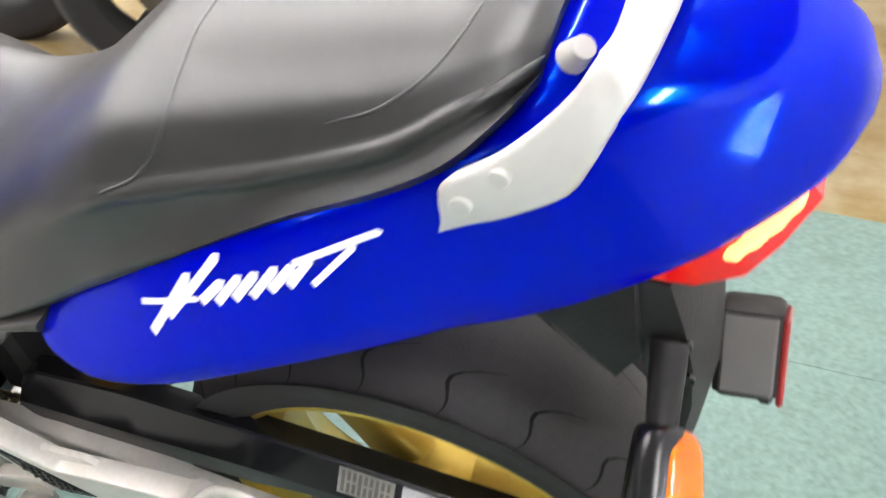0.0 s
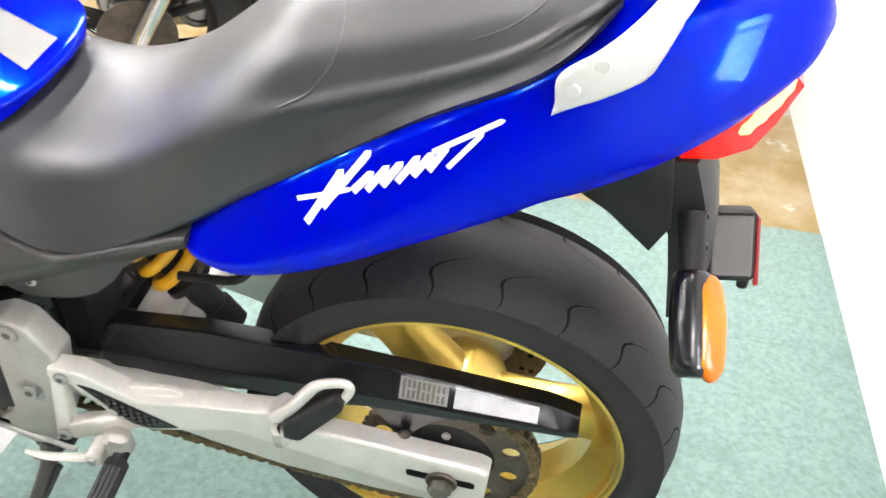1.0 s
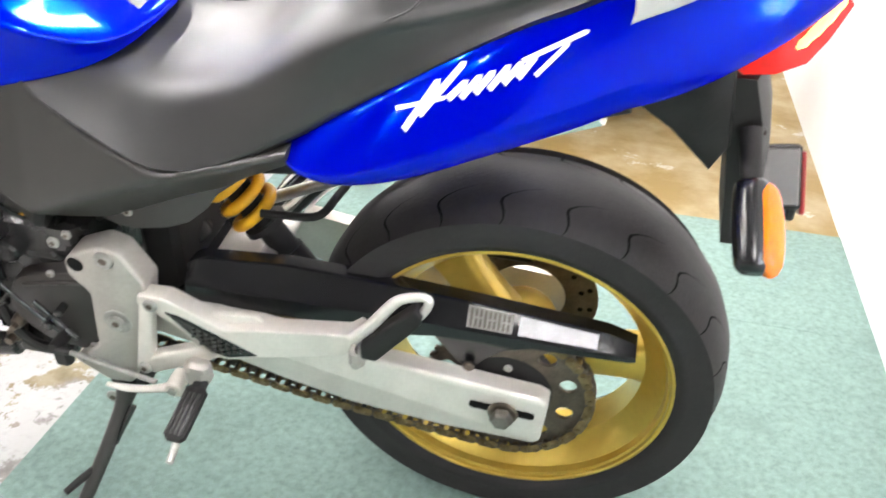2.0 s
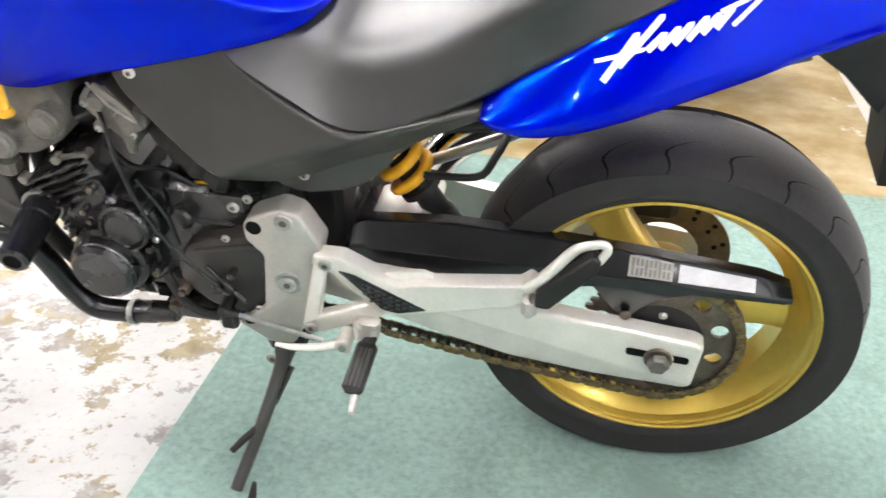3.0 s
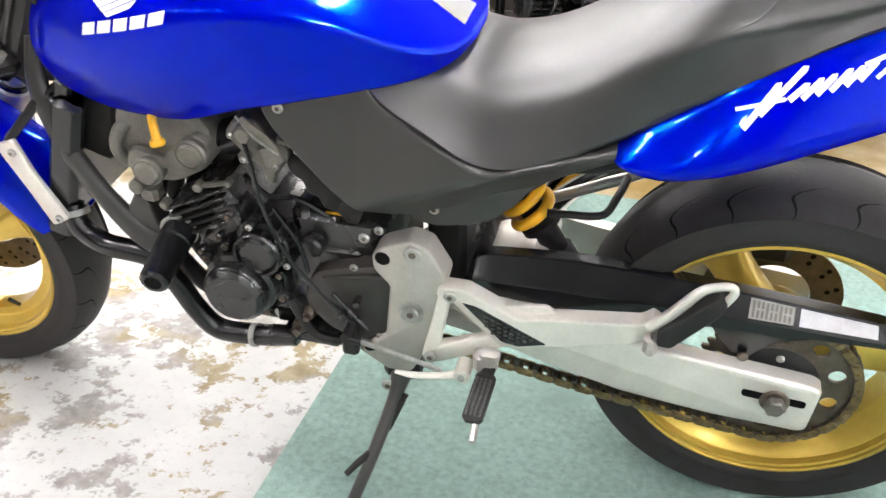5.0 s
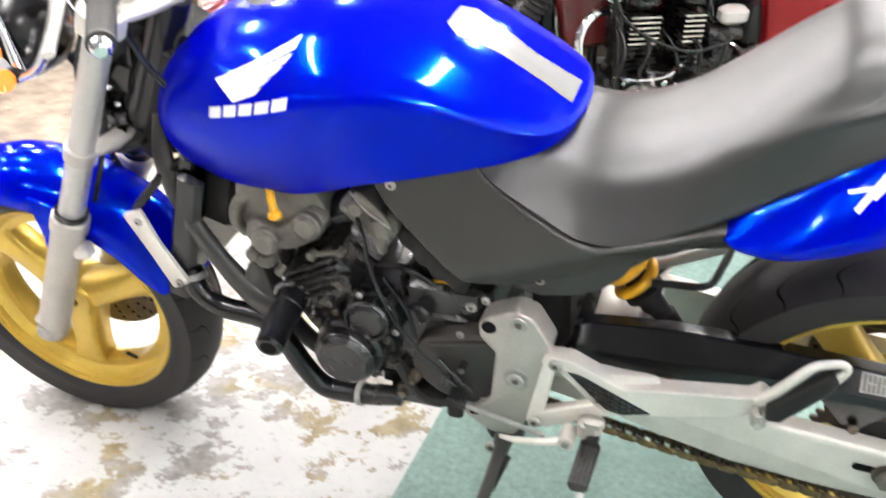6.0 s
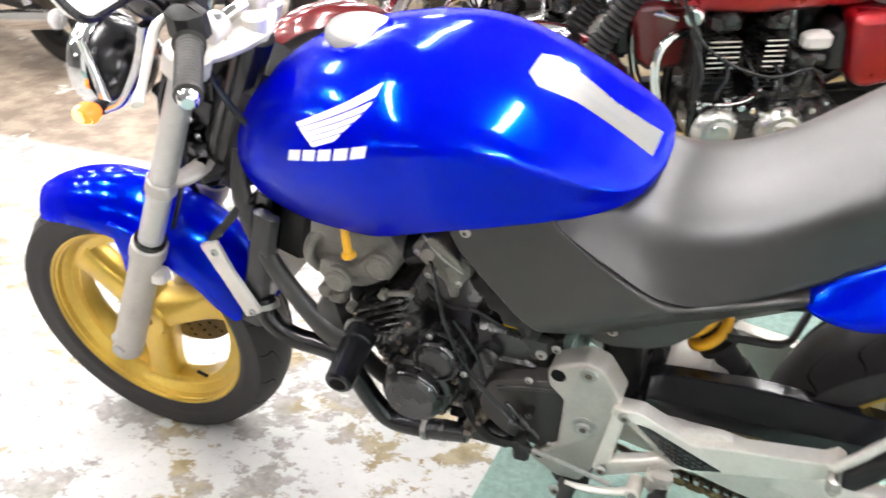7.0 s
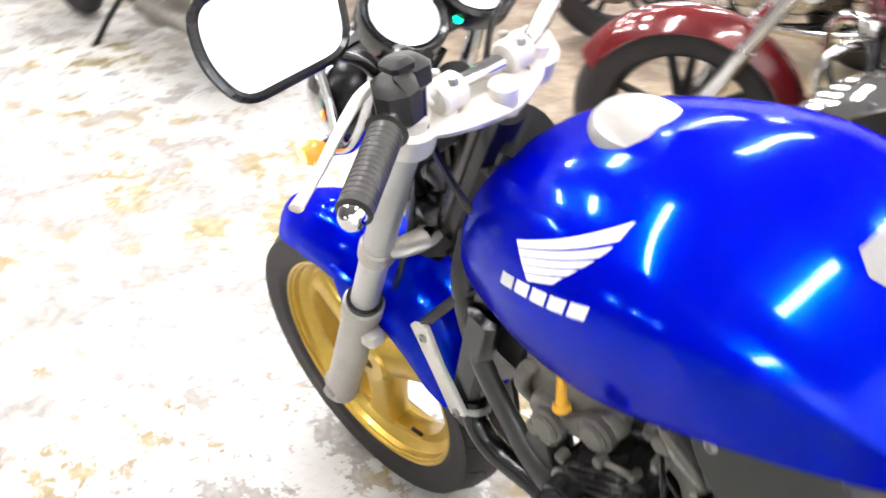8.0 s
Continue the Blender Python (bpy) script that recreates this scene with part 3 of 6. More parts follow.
def indicator(base, tip, lens_side, lens_mat, r=0.0225, body=None):
    """A stalk indicator: rubber stem, tapered black housing, lens on one half."""
    b, t_ = np.array(base, float), np.array(tip, float)
    d = (t_ - b) / np.linalg.norm(t_ - b)
    neck = b + (t_ - b) * 0.36
    ind = part("indicator", tube([neck, neck + d * 0.008, neck + (t_ - neck) * 0.5, t_ - d * 0.01, t_], [0.012, r * 0.85, r, r * 0.9, r * 0.6], 18, 14, 0.9), body or BLACK, bike, "stalk indicator", 60)
    part("stem", tube([b, neck + d * 0.01], [0.014, 0.011], 12), MATT, ind)
    off = np.array(lens_side, float)
    part("lens", tube([neck + d * 0.006 + off * r * 0.35, neck + d * 0.016 + off * r * 0.5, neck + (t_ - neck) * 0.5 + off * r * 0.55, t_ - d * 0.012 + off * r * 0.5, t_ - d * 0.003 + off * r * 0.3], [0.010, r * 0.8, r * 0.93, r * 0.85, r * 0.5], 18, 14, 0.85), lens_mat, ind, "amber plastic lens", 60)
    return ind


indicator((0.232, -0.070, 0.440), (0.250, -0.200, 0.352), (1, 0, 0.1), AMBER)
indicator((0.232, 0.070, 0.440), (0.250, 0.200, 0.352), (1, 0, 0.1), AMBER)

# grab rail: a flat casting that rises from the tail and crosses behind the seat
E1 = [(0.0905, -0.126, 0.582), (0.092, -0.127, 0.611), (0.119, -0.122, 0.633), (0.140, -0.112, 0.650), (0.159, -0.102, 0.672), (0.168, -0.092, 0.688), (0.174, -0.076, 0.696), (0.175, -0.046, 0.701), (0.175, 0.0, 0.703)]
E2 = [(0.0885, -0.126, 0.570), (0.110, -0.124, 0.581), (0.131, -0.122, 0.591), (0.162, -0.114, 0.608), (0.173, -0.109, 0.627), (0.182, -0.102, 0.650), (0.194, -0.092, 0.679), (0.203, -0.046, 0.699), (0.204, 0.0, 0.701)]
rings = []
for a, b in zip(spline(E1, 40), spline(E2, 40)):
    d = (b - a) / np.linalg.norm(b - a)
    inn = np.array((0, 1.0, -0.15)) if a[1] < -0.09 else np.array((0, 0.5, -0.85))
    inn = inn - d * (inn @ d)
    inn = inn / np.linalg.norm(inn) * 0.014
    w = np.linalg.norm(b - a)
    e = min(0.005, w * 0.3)
    rings.append([a + inn * 0.3, a + d * e * 0.3 + inn * 0.05, a + d * e - inn * 0.08, b - d * e - inn * 0.08, b - d * e * 0.3 + inn * 0.05, b + inn * 0.3, b + inn - d * e, a + inn + d * e])
rail = rings_to_geo(rings)
grab = part("grab_rail", joined(rail, mirrored(rail)), SILVER, bike, "silver painted cast grab rail", 50)
for x, y, z in ((0.104, -0.1315, 0.600), (0.126, -0.1275, 0.624)):
    part("bolt_recess", drum((x, y + 0.010, z), (x, y + 0.0030, z), 0.0070, n=18, bevel=0.001), SILVER, grab)
part("hook_boss", tube([(0.150, -0.060, 0.664), (0.158, -0.066, 0.677)], [0.010, 0.007], 14), SILVER, bike, "silver luggage hook")


# side panels
def panel_geo(side):
    xs = np.unique(np.concatenate([np.linspace(-0.730, -0.262, 90), [-0.587, -0.5845]]))
    top = lambda x: np.interp(x, [-0.730, -0.7274, -0.714, -0.659, -0.599, -0.587, -0.5845, -0.5735, -0.518, -0.447, -0.4218, -0.404, -0.341, -0.262], [0.390, 0.398, 0.409, 0.427, 0.4456, 0.4456, 0.425, 0.4146, 0.383, 0.349, 0.3435, 0.3455, 0.366, 0.3936])
    bot = lambda x: np.interp(x, [-0.730, -0.715, -0.678, -0.6285, -0.5616, -0.523, -0.499, -0.452, -0.420, -0.390, -0.376, -0.327, -0.262], [0.386, 0.362, 0.325, 0.279, 0.230, 0.213, 0.211, 0.221, 0.236, 0.264, 0.286, 0.327, 0.3675])
    crease = lambda x: np.interp(x, [-0.730, -0.60, -0.414, -0.262], [0.290, 0.262, 0.338, 0.388])
    rings = []
    for x in xs:
        t_, b_, c_ = top(x), bot(x), crease(x)
        ring = []
        for u in np.unique(np.concatenate([np.linspace(0, 1, 22), [0.01, 0.025, 0.05, 0.95, 0.975, 0.99]])):
            z = t_ + (b_ - t_) * u
            d = z - c_
            fold = 0.5 * (d + math.sqrt(d * d + 0.006 ** 2))  # a softly rounded fold
            e = min(min(u, 1 - u) * (t_ - b_), 0.006) / 0.006
            y = 0.184 - 0.26 * fold - 0.95 * (fold - d) - 0.006 * (1 - math.sqrt(max(0.0, 1 - (1 - e) ** 2))) + np.interp(x, [-0.730, -0.5, -0.262], [0.004, 0.002, -0.014])
            ring.append((x, side * y, z))
        ring += [(x, side * 0.125, b_), (x, side * 0.125, t_)]
        rings.append(ring)
    return rings_to_geo(rings)


def bolt(at, parent, r=0.009, out=(0, -1, 0), mat=None, socket=True):
    """A button-head bolt with a socket."""
    a, o = np.array(at, float), np.array(out, float)
    b = part("bolt", drum(a, a + o * 0.006, r, bevel=0.002, n=16), mat or STEEL, parent)
    if socket:
        part("socket", drum(a + o * 0.005, a + o * 0.0064, r * 0.45, n=6), RUST, b)
    return b


for side in (-1, 1):
    sp = part("side_panel", panel_geo(side), GREY, bike, "dark grey plastic side panel", 35)
    for x, y, z in ((-0.706, 0.158, 0.392), (-0.505, 0.122, 0.238)):
        bolt((x, side * y, z), sp, 0.0078, (0, side, 0), PLATE)

# swing arm
arm = plate(rounded([(-0.52, 0.085), (-0.40, 0.092), (-0.18, 0.056), (0.048, 0.034), (0.062, 0.026), (0.056, -0.052), (0.045, -0.058), (-0.085, -0.054), (-0.213, -0.040), (-0.317, -0.014), (-0.42, 0.02), (-0.52, 0.04)], 0.006), -0.140, -0.112, 0.006)
for side in (-1, 1):
    sa = part("swing_arm", arm if side < 0 else mirrored(arm), ALU, bike, "brushed aluminium box section swing arm")
    part("axle_slot", plate(rounded([(-0.045, 0.012), (0.045, 0.006), (0.045, -0.008), (-0.045, -0.002)], 0.006), side * 0.1412, side * 0.13, 0.001), GROOVE, sa, "black axle slot")
    part("axle_washer", drum((0.002, side * 0.140, -0.001), (0.002, side * 0.146, -0.001), 0.021, n=24, bevel=0.002), RUST, sa)
    part("axle_nut", drum((0.002, side * 0.146, -0.001), (0.002, side * 0.161, -0.001), 0.016, n=6, bevel=0.003), HEADM, sa)
part("swing_arm_bridge", box((-0.44, 0, 0.05), (0.09, 0.2, 0.08), 0.02), ENGINE, bike)

# chain guard, with two labels on its upper face
guard_top = lambda x: np.interp(x, [-0.450, -0.437, -0.307, -0.179, -0.062, 0.12, 0.150, 0.162], [0.140, 0.150, 0.162, 0.158, 0.150, 0.133, 0.124, 0.119])
guard_fold = lambda x: np.interp(x, [-0.450, -0.30, -0.16, -0.06, 0.162], [0.116, 0.118, 0.122, 0.119, 0.116])
g = []
for x in np.linspace(-0.450, 0.162, 60):
    hi, mid = guard_top(x), guard_fold(x)
    lo = np.interp(x, [-0.450, -0.437, -0.16, -0.10, 0.02, 0.154, 0.162], [0.104, 0.090, 0.089, 0.100, 0.106, 0.110, 0.113])
    g.append([(x, -0.070, hi - 0.004), (x, -0.094, hi), (x, -0.0975, hi - 0.0015), (x, -0.1165, mid + 0.003), (x, -0.1185, mid), (x, -0.119, lo), (x, -0.114, lo - 0.002), (x, -0.110, lo), (x, -0.108, mid - 0.001), (x, -0.075, hi - 0.012)])
cg = part("chain_guard", rings_to_geo(g), BLACK, bike, "black plastic chain guard", 30)


def guard_label(x0, x1, mat, label):
    rings = []
    for x in np.linspace(x0, x1, 6):
        hi, mid = guard_top(x), guard_fold(x)
        rings.append([(x, -0.0990, hi - 0.0020), (x, -0.1160, mid + 0.0050), (x, -0.1150, mid + 0.0040), (x, -0.0980, hi - 0.0032)])
    return part("label", rings_to_geo(rings), mat, cg, label, 20)


foil = guard_label(-0.058, 0.002, PAPER_GREY, "grey foil label with unreadable print")
guard_label(0.010, 0.112, PAPER, "white paper label")
for k in range(9):
    x = -0.0545 + k * 0.0061
    rows_ = ((0.08, 0.44), (0.54, 0.92)) if k % 3 else ((0.08, 0.92),)
    for a_, b_ in rows_:
        ring = lambda q: [(q, -0.0990 - 0.0170 * w_ - o_, (guard_top(q) - 0.0020) * (1 - w_) + (guard_fold(q) + 0.0050) * w_ + o_) for w_, o_ in ((a_, 0.0004), (b_, 0.0004), (b_, -0.0004), (a_, -0.0004))]
        part("print", rings_to_geo([ring(x), ring(x + 0.0036)]), HEADM, foil)
part("guard_bracket", plate(rounded([(-0.115, 0.106), (-0.067, 0.047), (-0.049, 0.037), (-0.033, 0.060), (-0.010, 0.082), (0.030, 0.096), (0.055, 0.108)], 0.008), -0.110, -0.104, 0.002), BLACK, bike)
bolt((-0.052, -0.113, 0.050), bike, 0.008, (0, -1, 0), RUST)


# rear sprocket with lightening holes, chain
def sprocket_geo(n=10, r0=0.062, r1=0.110, rh=0.088, hole=0.0125, y=-0.098, th=0.003):
    v, f = [], []
    for i in range(n):
        a0, a1 = 2 * math.pi * i / n, 2 * math.pi * (i + 1) / n
        am = (a0 + a1) / 2
        outer = [(r1, a) for a in np.linspace(am, a1, 4)] + [(r, a1) for r in (0.102, 0.088, 0.074)] + [(r0, a) for a in np.linspace(a1, a0, 7)] + [(r, a0) for r in (0.074, 0.088, 0.102)] + [(r1, a) for a in np.linspace(a0, am, 4)[:-1]]
        m_ = len(outer)
        inner = []
        for k in range(m_):
            ox, oz = outer[k][0] * math.cos(outer[k][1]), outer[k][0] * math.sin(outer[k][1])
            cx, cz = rh * math.cos(am), rh * math.sin(am)
            d = math.hypot(ox - cx, oz - cz)
            inner.append((cx + (ox - cx) / d * hole, cz + (oz - cz) / d * hole))
        k0 = len(v)
        for yy in (y - th, y + th):
            v += [(r * math.cos(a), yy, r * math.sin(a)) for r, a in outer] + [(px, yy, pz) for px, pz in inner]
        for k in range(m_):
            k2 = (k + 1) % m_
            f.append((k0 + k, k0 + k2, k0 + m_ + k2, k0 + m_ + k))
            f.append((k0 + 2 * m_ + k, k0 + 2 * m_ + k2, k0 + 3 * m_ + k2, k0 + 3 * m_ + k))
            f.append((k0 + m_ + k, k0 + m_ + k2, k0 + 3 * m_ + k2, k0 + 3 * m_ + k))
    return v, f


spr = part("sprocket", sprocket_geo(), RUST, bike, "drilled steel rear sprocket", 30)
bm = bmesh.new()
bm.from_mesh(spr.data)
bmesh.ops.remove_doubles(bm, verts=bm.verts, dist=0.0004)
bm.to_mesh(spr.data)
bm.free()
teeth = []
for i in range(48):
    a = 2 * math.pi * i / 48
    c_, s_ = math.cos(a), math.sin(a)
    teeth.append(([(r * c_ - t_ * s_, -0.098 + q, r * s_ + t_ * c_) for q in (-0.0028, 0.0028) for r, t_ in ((0.108, -0.0056), (0.108, 0.0056), (0.118, 0.002), (0.118, -0.002))], [(0, 1, 2, 3), (7, 6, 5, 4), (0, 3, 7, 4), (1, 5, 6, 2), (3, 2, 6, 7)]))
part("teeth", joined(*teeth), RUST, spr, "sprocket teeth")
part("sprocket_carrier", lathe([(0.02, -0.104), (0.058, -0.104), (0.066, -0.100), (0.066, -0.07), (0.02, -0.06)], 36, closed=True), MATT, bike)
for k in range(5):
    a = 2 * math.pi * k / 5 + 0.3
    bolt((0.05 * math.cos(a), -0.104, 0.05 * math.sin(a)), spr, 0.006, (0, -1, 0), STEEL, False)

FS = np.array((-0.56, 0.008))
RS = 0.1165
chain_pts = []
r_f = 0.035
for t_ in np.linspace(0, 1, 200):
    chain_pts.append((FS[0] + (0 - FS[0]) * t_, FS[1] - r_f + (-RS - FS[1] + r_f) * t_ - 0.010 * math.sin(math.pi * t_)))
for a in np.linspace(-math.pi / 2, math.pi / 2, 120):
    chain_pts.append((RS * math.cos(a), RS * math.sin(a)))
for t_ in np.linspace(0, 1, 200):
    chain_pts.append((0 + FS[0] * t_, RS + (FS[1] + r_f - RS) * t_))
cp = np.array(chain_pts)
acc = np.concatenate([[0], np.cumsum(np.linalg.norm(np.diff(cp, axis=0), axis=1))])
PITCH = 0.0159
def chain_link(ys, w):
    """Two waisted side plates and a roller."""
    outline = [(0.0079 * u + 0.0072 * c, 0.0072 * s_) for u, c, s_ in [(1, math.cos(a_), math.sin(a_)) for a_ in np.linspace(-1.9, 1.9, 9)] + [(-1, math.cos(a_), math.sin(a_)) for a_ in np.linspace(math.pi - 1.9, math.pi + 1.9, 9)]]
    side_ = [plate(outline, y_, y_ + 0.002, 0.0004) for y_ in ys]
    return joined(*side_, drum((-0.0079, -w, 0), (-0.0079, w, 0), 0.0045, n=8), drum((0.0079, -w, 0), (0.0079, w, 0), 0.0045, n=8))


link_meshes = (mesh_of("chain_link", chain_link((-0.0115, 0.0095), 0.0135), CHAIN), mesh_of("chain_link", chain_link((-0.0088, 0.0068), 0.008), RUST))
chain = part("chain", drum((FS[0], -0.108, FS[1]), (FS[0], -0.088, FS[1]), 0.03, n=18), CHAIN, bike, "oily steel drive chain on its front sprocket")
for i in range(int(acc[-1] / PITCH)):
    s_ = (i + 0.5) * PITCH
    x, z = np.interp(s_, acc, cp[:, 0]), np.interp(s_, acc, cp[:, 1])
    x2, z2 = np.interp(s_ + 0.004, acc, cp[:, 0]), np.interp(s_ + 0.004, acc, cp[:, 1])
    ob = new("link", link_meshes[i % 2])
    ob.parent = chain
    ob.matrix_local = pose(x, -0.098, z, 0, -math.degrees(math.atan2(z2 - z, x2 - x)), 0)

# rear brake disc and caliper on the far side, silencer
disc = part("brake_disc", lathe([(0.06, 0.098), (0.11, 0.098), (0.11, 0.103), (0.06, 0.103)], 48, closed=True), RUST, rear, "drilled steel brake disc")
for k in range(16):
    a = 2 * math.pi * k / 16
    for r in (0.085, 0.099):
        part("disc_hole", drum((r * math.cos(a + r * 3), 0.0975, r * math.sin(a + r * 3)), (r * math.cos(a + r * 3), 0.1035, r * math.sin(a + r * 3)), 0.0045, n=8), GROOVE, disc)
part("rear_caliper", box((-0.03, 0.105, 0.095), (0.09, 0.05, 0.05), 0.012), MATT, bike)
part("silencer", tube([(-0.42, 0.10, 0.05), (-0.34, 0.15, 0.14), (-0.22, 0.17, 0.21), (0.06, 0.175, 0.33)], [0.025, 0.035, 0.052, 0.052], 20, 20), CHROME, bike, "polished steel silencer")

# rear shock
ax0, ax1 = np.array((-0.455, -0.01, 0.29)), np.array((-0.335, -0.01, 0.105))
d_ = (ax1 - ax0) / np.linalg.norm(ax1 - ax0)
e1 = np.array((0, 1, 0.0))
e2 = np.cross(d_, e1)
coil = [ax0 + (ax1 - ax0) * (0.05 + 0.62 * s) + 0.032 * (math.cos(s * 2 * math.pi * 5) * e1 + math.sin(s * 2 * math.pi * 5) * e2) for s in np.linspace(0, 1, 140)]
shock = part("shock_absorber", joined(tube([ax0, ax1], 0.020, 14), drum(ax0 + (ax1 - ax0) * 0.70, ax0 + (ax1 - ax0) * 0.74, 0.032), drum(ax1 - d_ * 0.01, ax1 + d_ * 0.03, 0.024)), MATT, bike, "rear shock absorber")
part("spring", tube(coil, 0.0088, 10), YELLOW, shock, "yellow coil spring")
part("linkage", joined(box((-0.40, 0.0, 0.10), (0.08, 0.10, 0.035), 0.008), drum((-0.36, -0.06, 0.11), (-0.36, 0.06, 0.11), 0.016)), ALU, bike, "bare aluminium shock linkage")
part("subframe_bar", tube([(-0.400, 0.045, 0.150), (-0.352, 0.045, 0.172), (-0.248, 0.045, 0.224), (-0.180, 0.050, 0.262), (-0.140, 0.080, 0.350), (-0.120, 0.092, 0.385)], 0.009, 12), SATIN, bike, "silver subframe bar")
part("brake_hose", tube([(-0.355, -0.05, 0.206), (-0.329, -0.05, 0.208), (-0.276, -0.045, 0.212), (-0.258, 0.0, 0.222), (-0.235, 0.075, 0.225), (-0.150, 0.108, 0.200), (-0.050, 0.112, 0.125)], 0.0060, 10, 30), MATT, bike)

# pivot plate
PIVOT_OUTLINE = [(-0.587, 0.174), (-0.574, 0.188), (-0.530, 0.208), (-0.503, 0.200), (-0.476, 0.152), (-0.490, 0.085), (-0.505, 0.010), (-0.535, -0.050), (-0.573, -0.052), (-0.620, -0.020), (-0.600, 0.000), (-0.573, 0.021), (-0.562, 0.122), (-0.586, 0.149)]
fp = part("pivot_plate", plate(rounded(PIVOT_OUTLINE, 0.007), -0.170, -0.13, 0.005), PLATE, bike, "cast aluminium frame pivot plate")
part("pivot_plate", mirrored(plate(rounded(PIVOT_OUTLINE, 0.007), -0.170, -0.13, 0.005)), ALU, bike)
part("hole", drum((-0.570, -0.1705, 0.172), (-0.570, -0.16, 0.172), 0.0115, n=18), GROOVE, fp, "black bolt hole")
part("hole", plate(rounded([(-0.610, -0.008), (-0.592, -0.002), (-0.588, -0.014), (-0.606, -0.020)], 0.006), -0.1706, -0.16, 0.001), GROOVE, fp, "black slot")
bolt((-0.524, -0.170, 0.190), fp, 0.0135)
part("bolt_seat", drum((-0.530, -0.1695, 0.078), (-0.530, -0.1715, 0.078), 0.020, n=24), STEEL, fp)
bolt((-0.530, -0.1715, 0.078), fp, 0.0125)

# rider's peg bracket and pillion peg hanger
HY = -0.178
def strut(a, b, w0, w1, y=HY, th=0.016):
    """A flat cast strut in the bracket's plane."""
    a, b = np.array(a, float), np.array(b, float)
    d = (b - a) / np.linalg.norm(b - a)
    n_ = np.array((-d[1], d[0]))
    return plate(rounded([a + n_ * w0, b + n_ * w1, b - n_ * w1, a - n_ * w0], min(w0, w1) * 0.8), y, y + th, 0.003)


hang = part("peg_hanger", joined(strut((-0.476, 0.134), (-0.503, -0.004), 0.009, 0.012), strut((-0.500, 0.004), (-0.395, 0.056), 0.016, 0.013), strut((-0.462, 0.124), (-0.386, 0.048), 0.007, 0.008)), ALU, bike, "cast aluminium footpeg hanger")
part("hanger_arm", plate(rounded([(-0.490, 0.126), (-0.486, 0.142), (-0.446, 0.143), (-0.369, 0.104), (-0.330, 0.114), (-0.200, 0.134), (-0.186, 0.147), (-0.174, 0.138), (-0.180, 0.112), (-0.212, 0.094), (-0.325, 0.061), (-0.372, 0.048), (-0.398, 0.050), (-0.458, 0.116)], 0.004, 3), HY, HY + 0.026, 0.003), ALU, hang, "", 25)
part("loop", tube([(-0.190, -0.186, 0.140), (-0.166, -0.187, 0.168), (-0.140, -0.188, 0.207), (-0.129, -0.188, 0.220), (-0.118, -0.188, 0.226), (-0.102, -0.188, 0.231), (-0.094, -0.188, 0.229), (-0.0925, -0.188, 0.221), (-0.098, -0.188, 0.208), (-0.112, -0.188, 0.186)], [0.0070, 0.0054, 0.0045, 0.0045], 10, 50, 1.3), ALU, hang, "thin cast loop round the pillion peg", 60)
part("web", plate(rounded([(-0.430, 0.110), (-0.332, 0.125), (-0.310, 0.108), (-0.330, 0.085), (-0.372, 0.085)], 0.006), HY + 0.014, HY + 0.022, 0.002), ALU, hang)
part("grip_insert", plate(rounded([(-0.452, 0.121), (-0.430, 0.118), (-0.326, 0.067), (-0.368, 0.054), (-0.392, 0.058)], 0.004), HY - 0.0010, HY + 0.012, 0.001), BLACK, hang, "black perforated insert")
for i in range(9):
    for j in range(4):
        x, z = -0.415 + i * 0.0095, 0.101 - i * 0.0042 - j * 0.0080
        if z > 0.059 + max(0.0, x + 0.368) * 0.30 and z > 0.058 - (x + 0.392) * 1.02:
            part("insert_dot", drum((x, HY - 0.0008, z), (x, HY - 0.0022, z), 0.0026, n=8), GREY, hang)
for x, z in ((-0.468, 0.130), (-0.500, 0.004)):
    bolt((x, HY, z), hang, 0.0100)
pp = part("pillion_peg", plate(rounded([(-0.177, 0.144), (-0.108, 0.217), (-0.097, 0.206), (-0.102, 0.188), (-0.157, 0.117), (-0.177, 0.118)], 0.005), -0.199, -0.180, 0.004), MATT, bike, "folded pillion footpeg with worn rubber")
part("peg_hinge", joined(box((-0.184, -0.186, 0.112), (0.020, 0.026, 0.034), 0.006), drum((-0.184, -0.200, 0.105), (-0.184, -0.172, 0.105), 0.006, n=12)), PLATE, pp)

# rider's footpeg, gear lever and linkage
PEG = Matrix.Translation((-0.4085, -0.246, 0.0065)) @ pose(0, 0, 0, 14, 0, -4)
peg = part("footpeg", moved(joined(box((0, 0, 0), (0.030, 0.082, 0.020), 0.006), drum((0, 0.036, 0), (0, 0.060, 0), 0.010)), PEG), MATT, bike, "ribbed black rubber footpeg")
for x in (-0.0095, -0.003, 0.0035, 0.010):
    part("rib", moved(box((x, -0.004, 0.0102), (0.0038, 0.062, 0.004), 0.001), PEG), GREY, peg)
part("feeler", tube([(-0.404, -0.29, -0.003), (-0.403, -0.315, -0.010)], [0.006, 0.005], 10), STEEL, peg, "steel feeler bolt")
part("peg_mount", joined(box((-0.412, -0.19, 0.028), (0.036, 0.03, 0.04), 0.008), box((-0.405, -0.196, 0.045), (0.03, 0.02, 0.02), 0.005)), PLATE, bike)
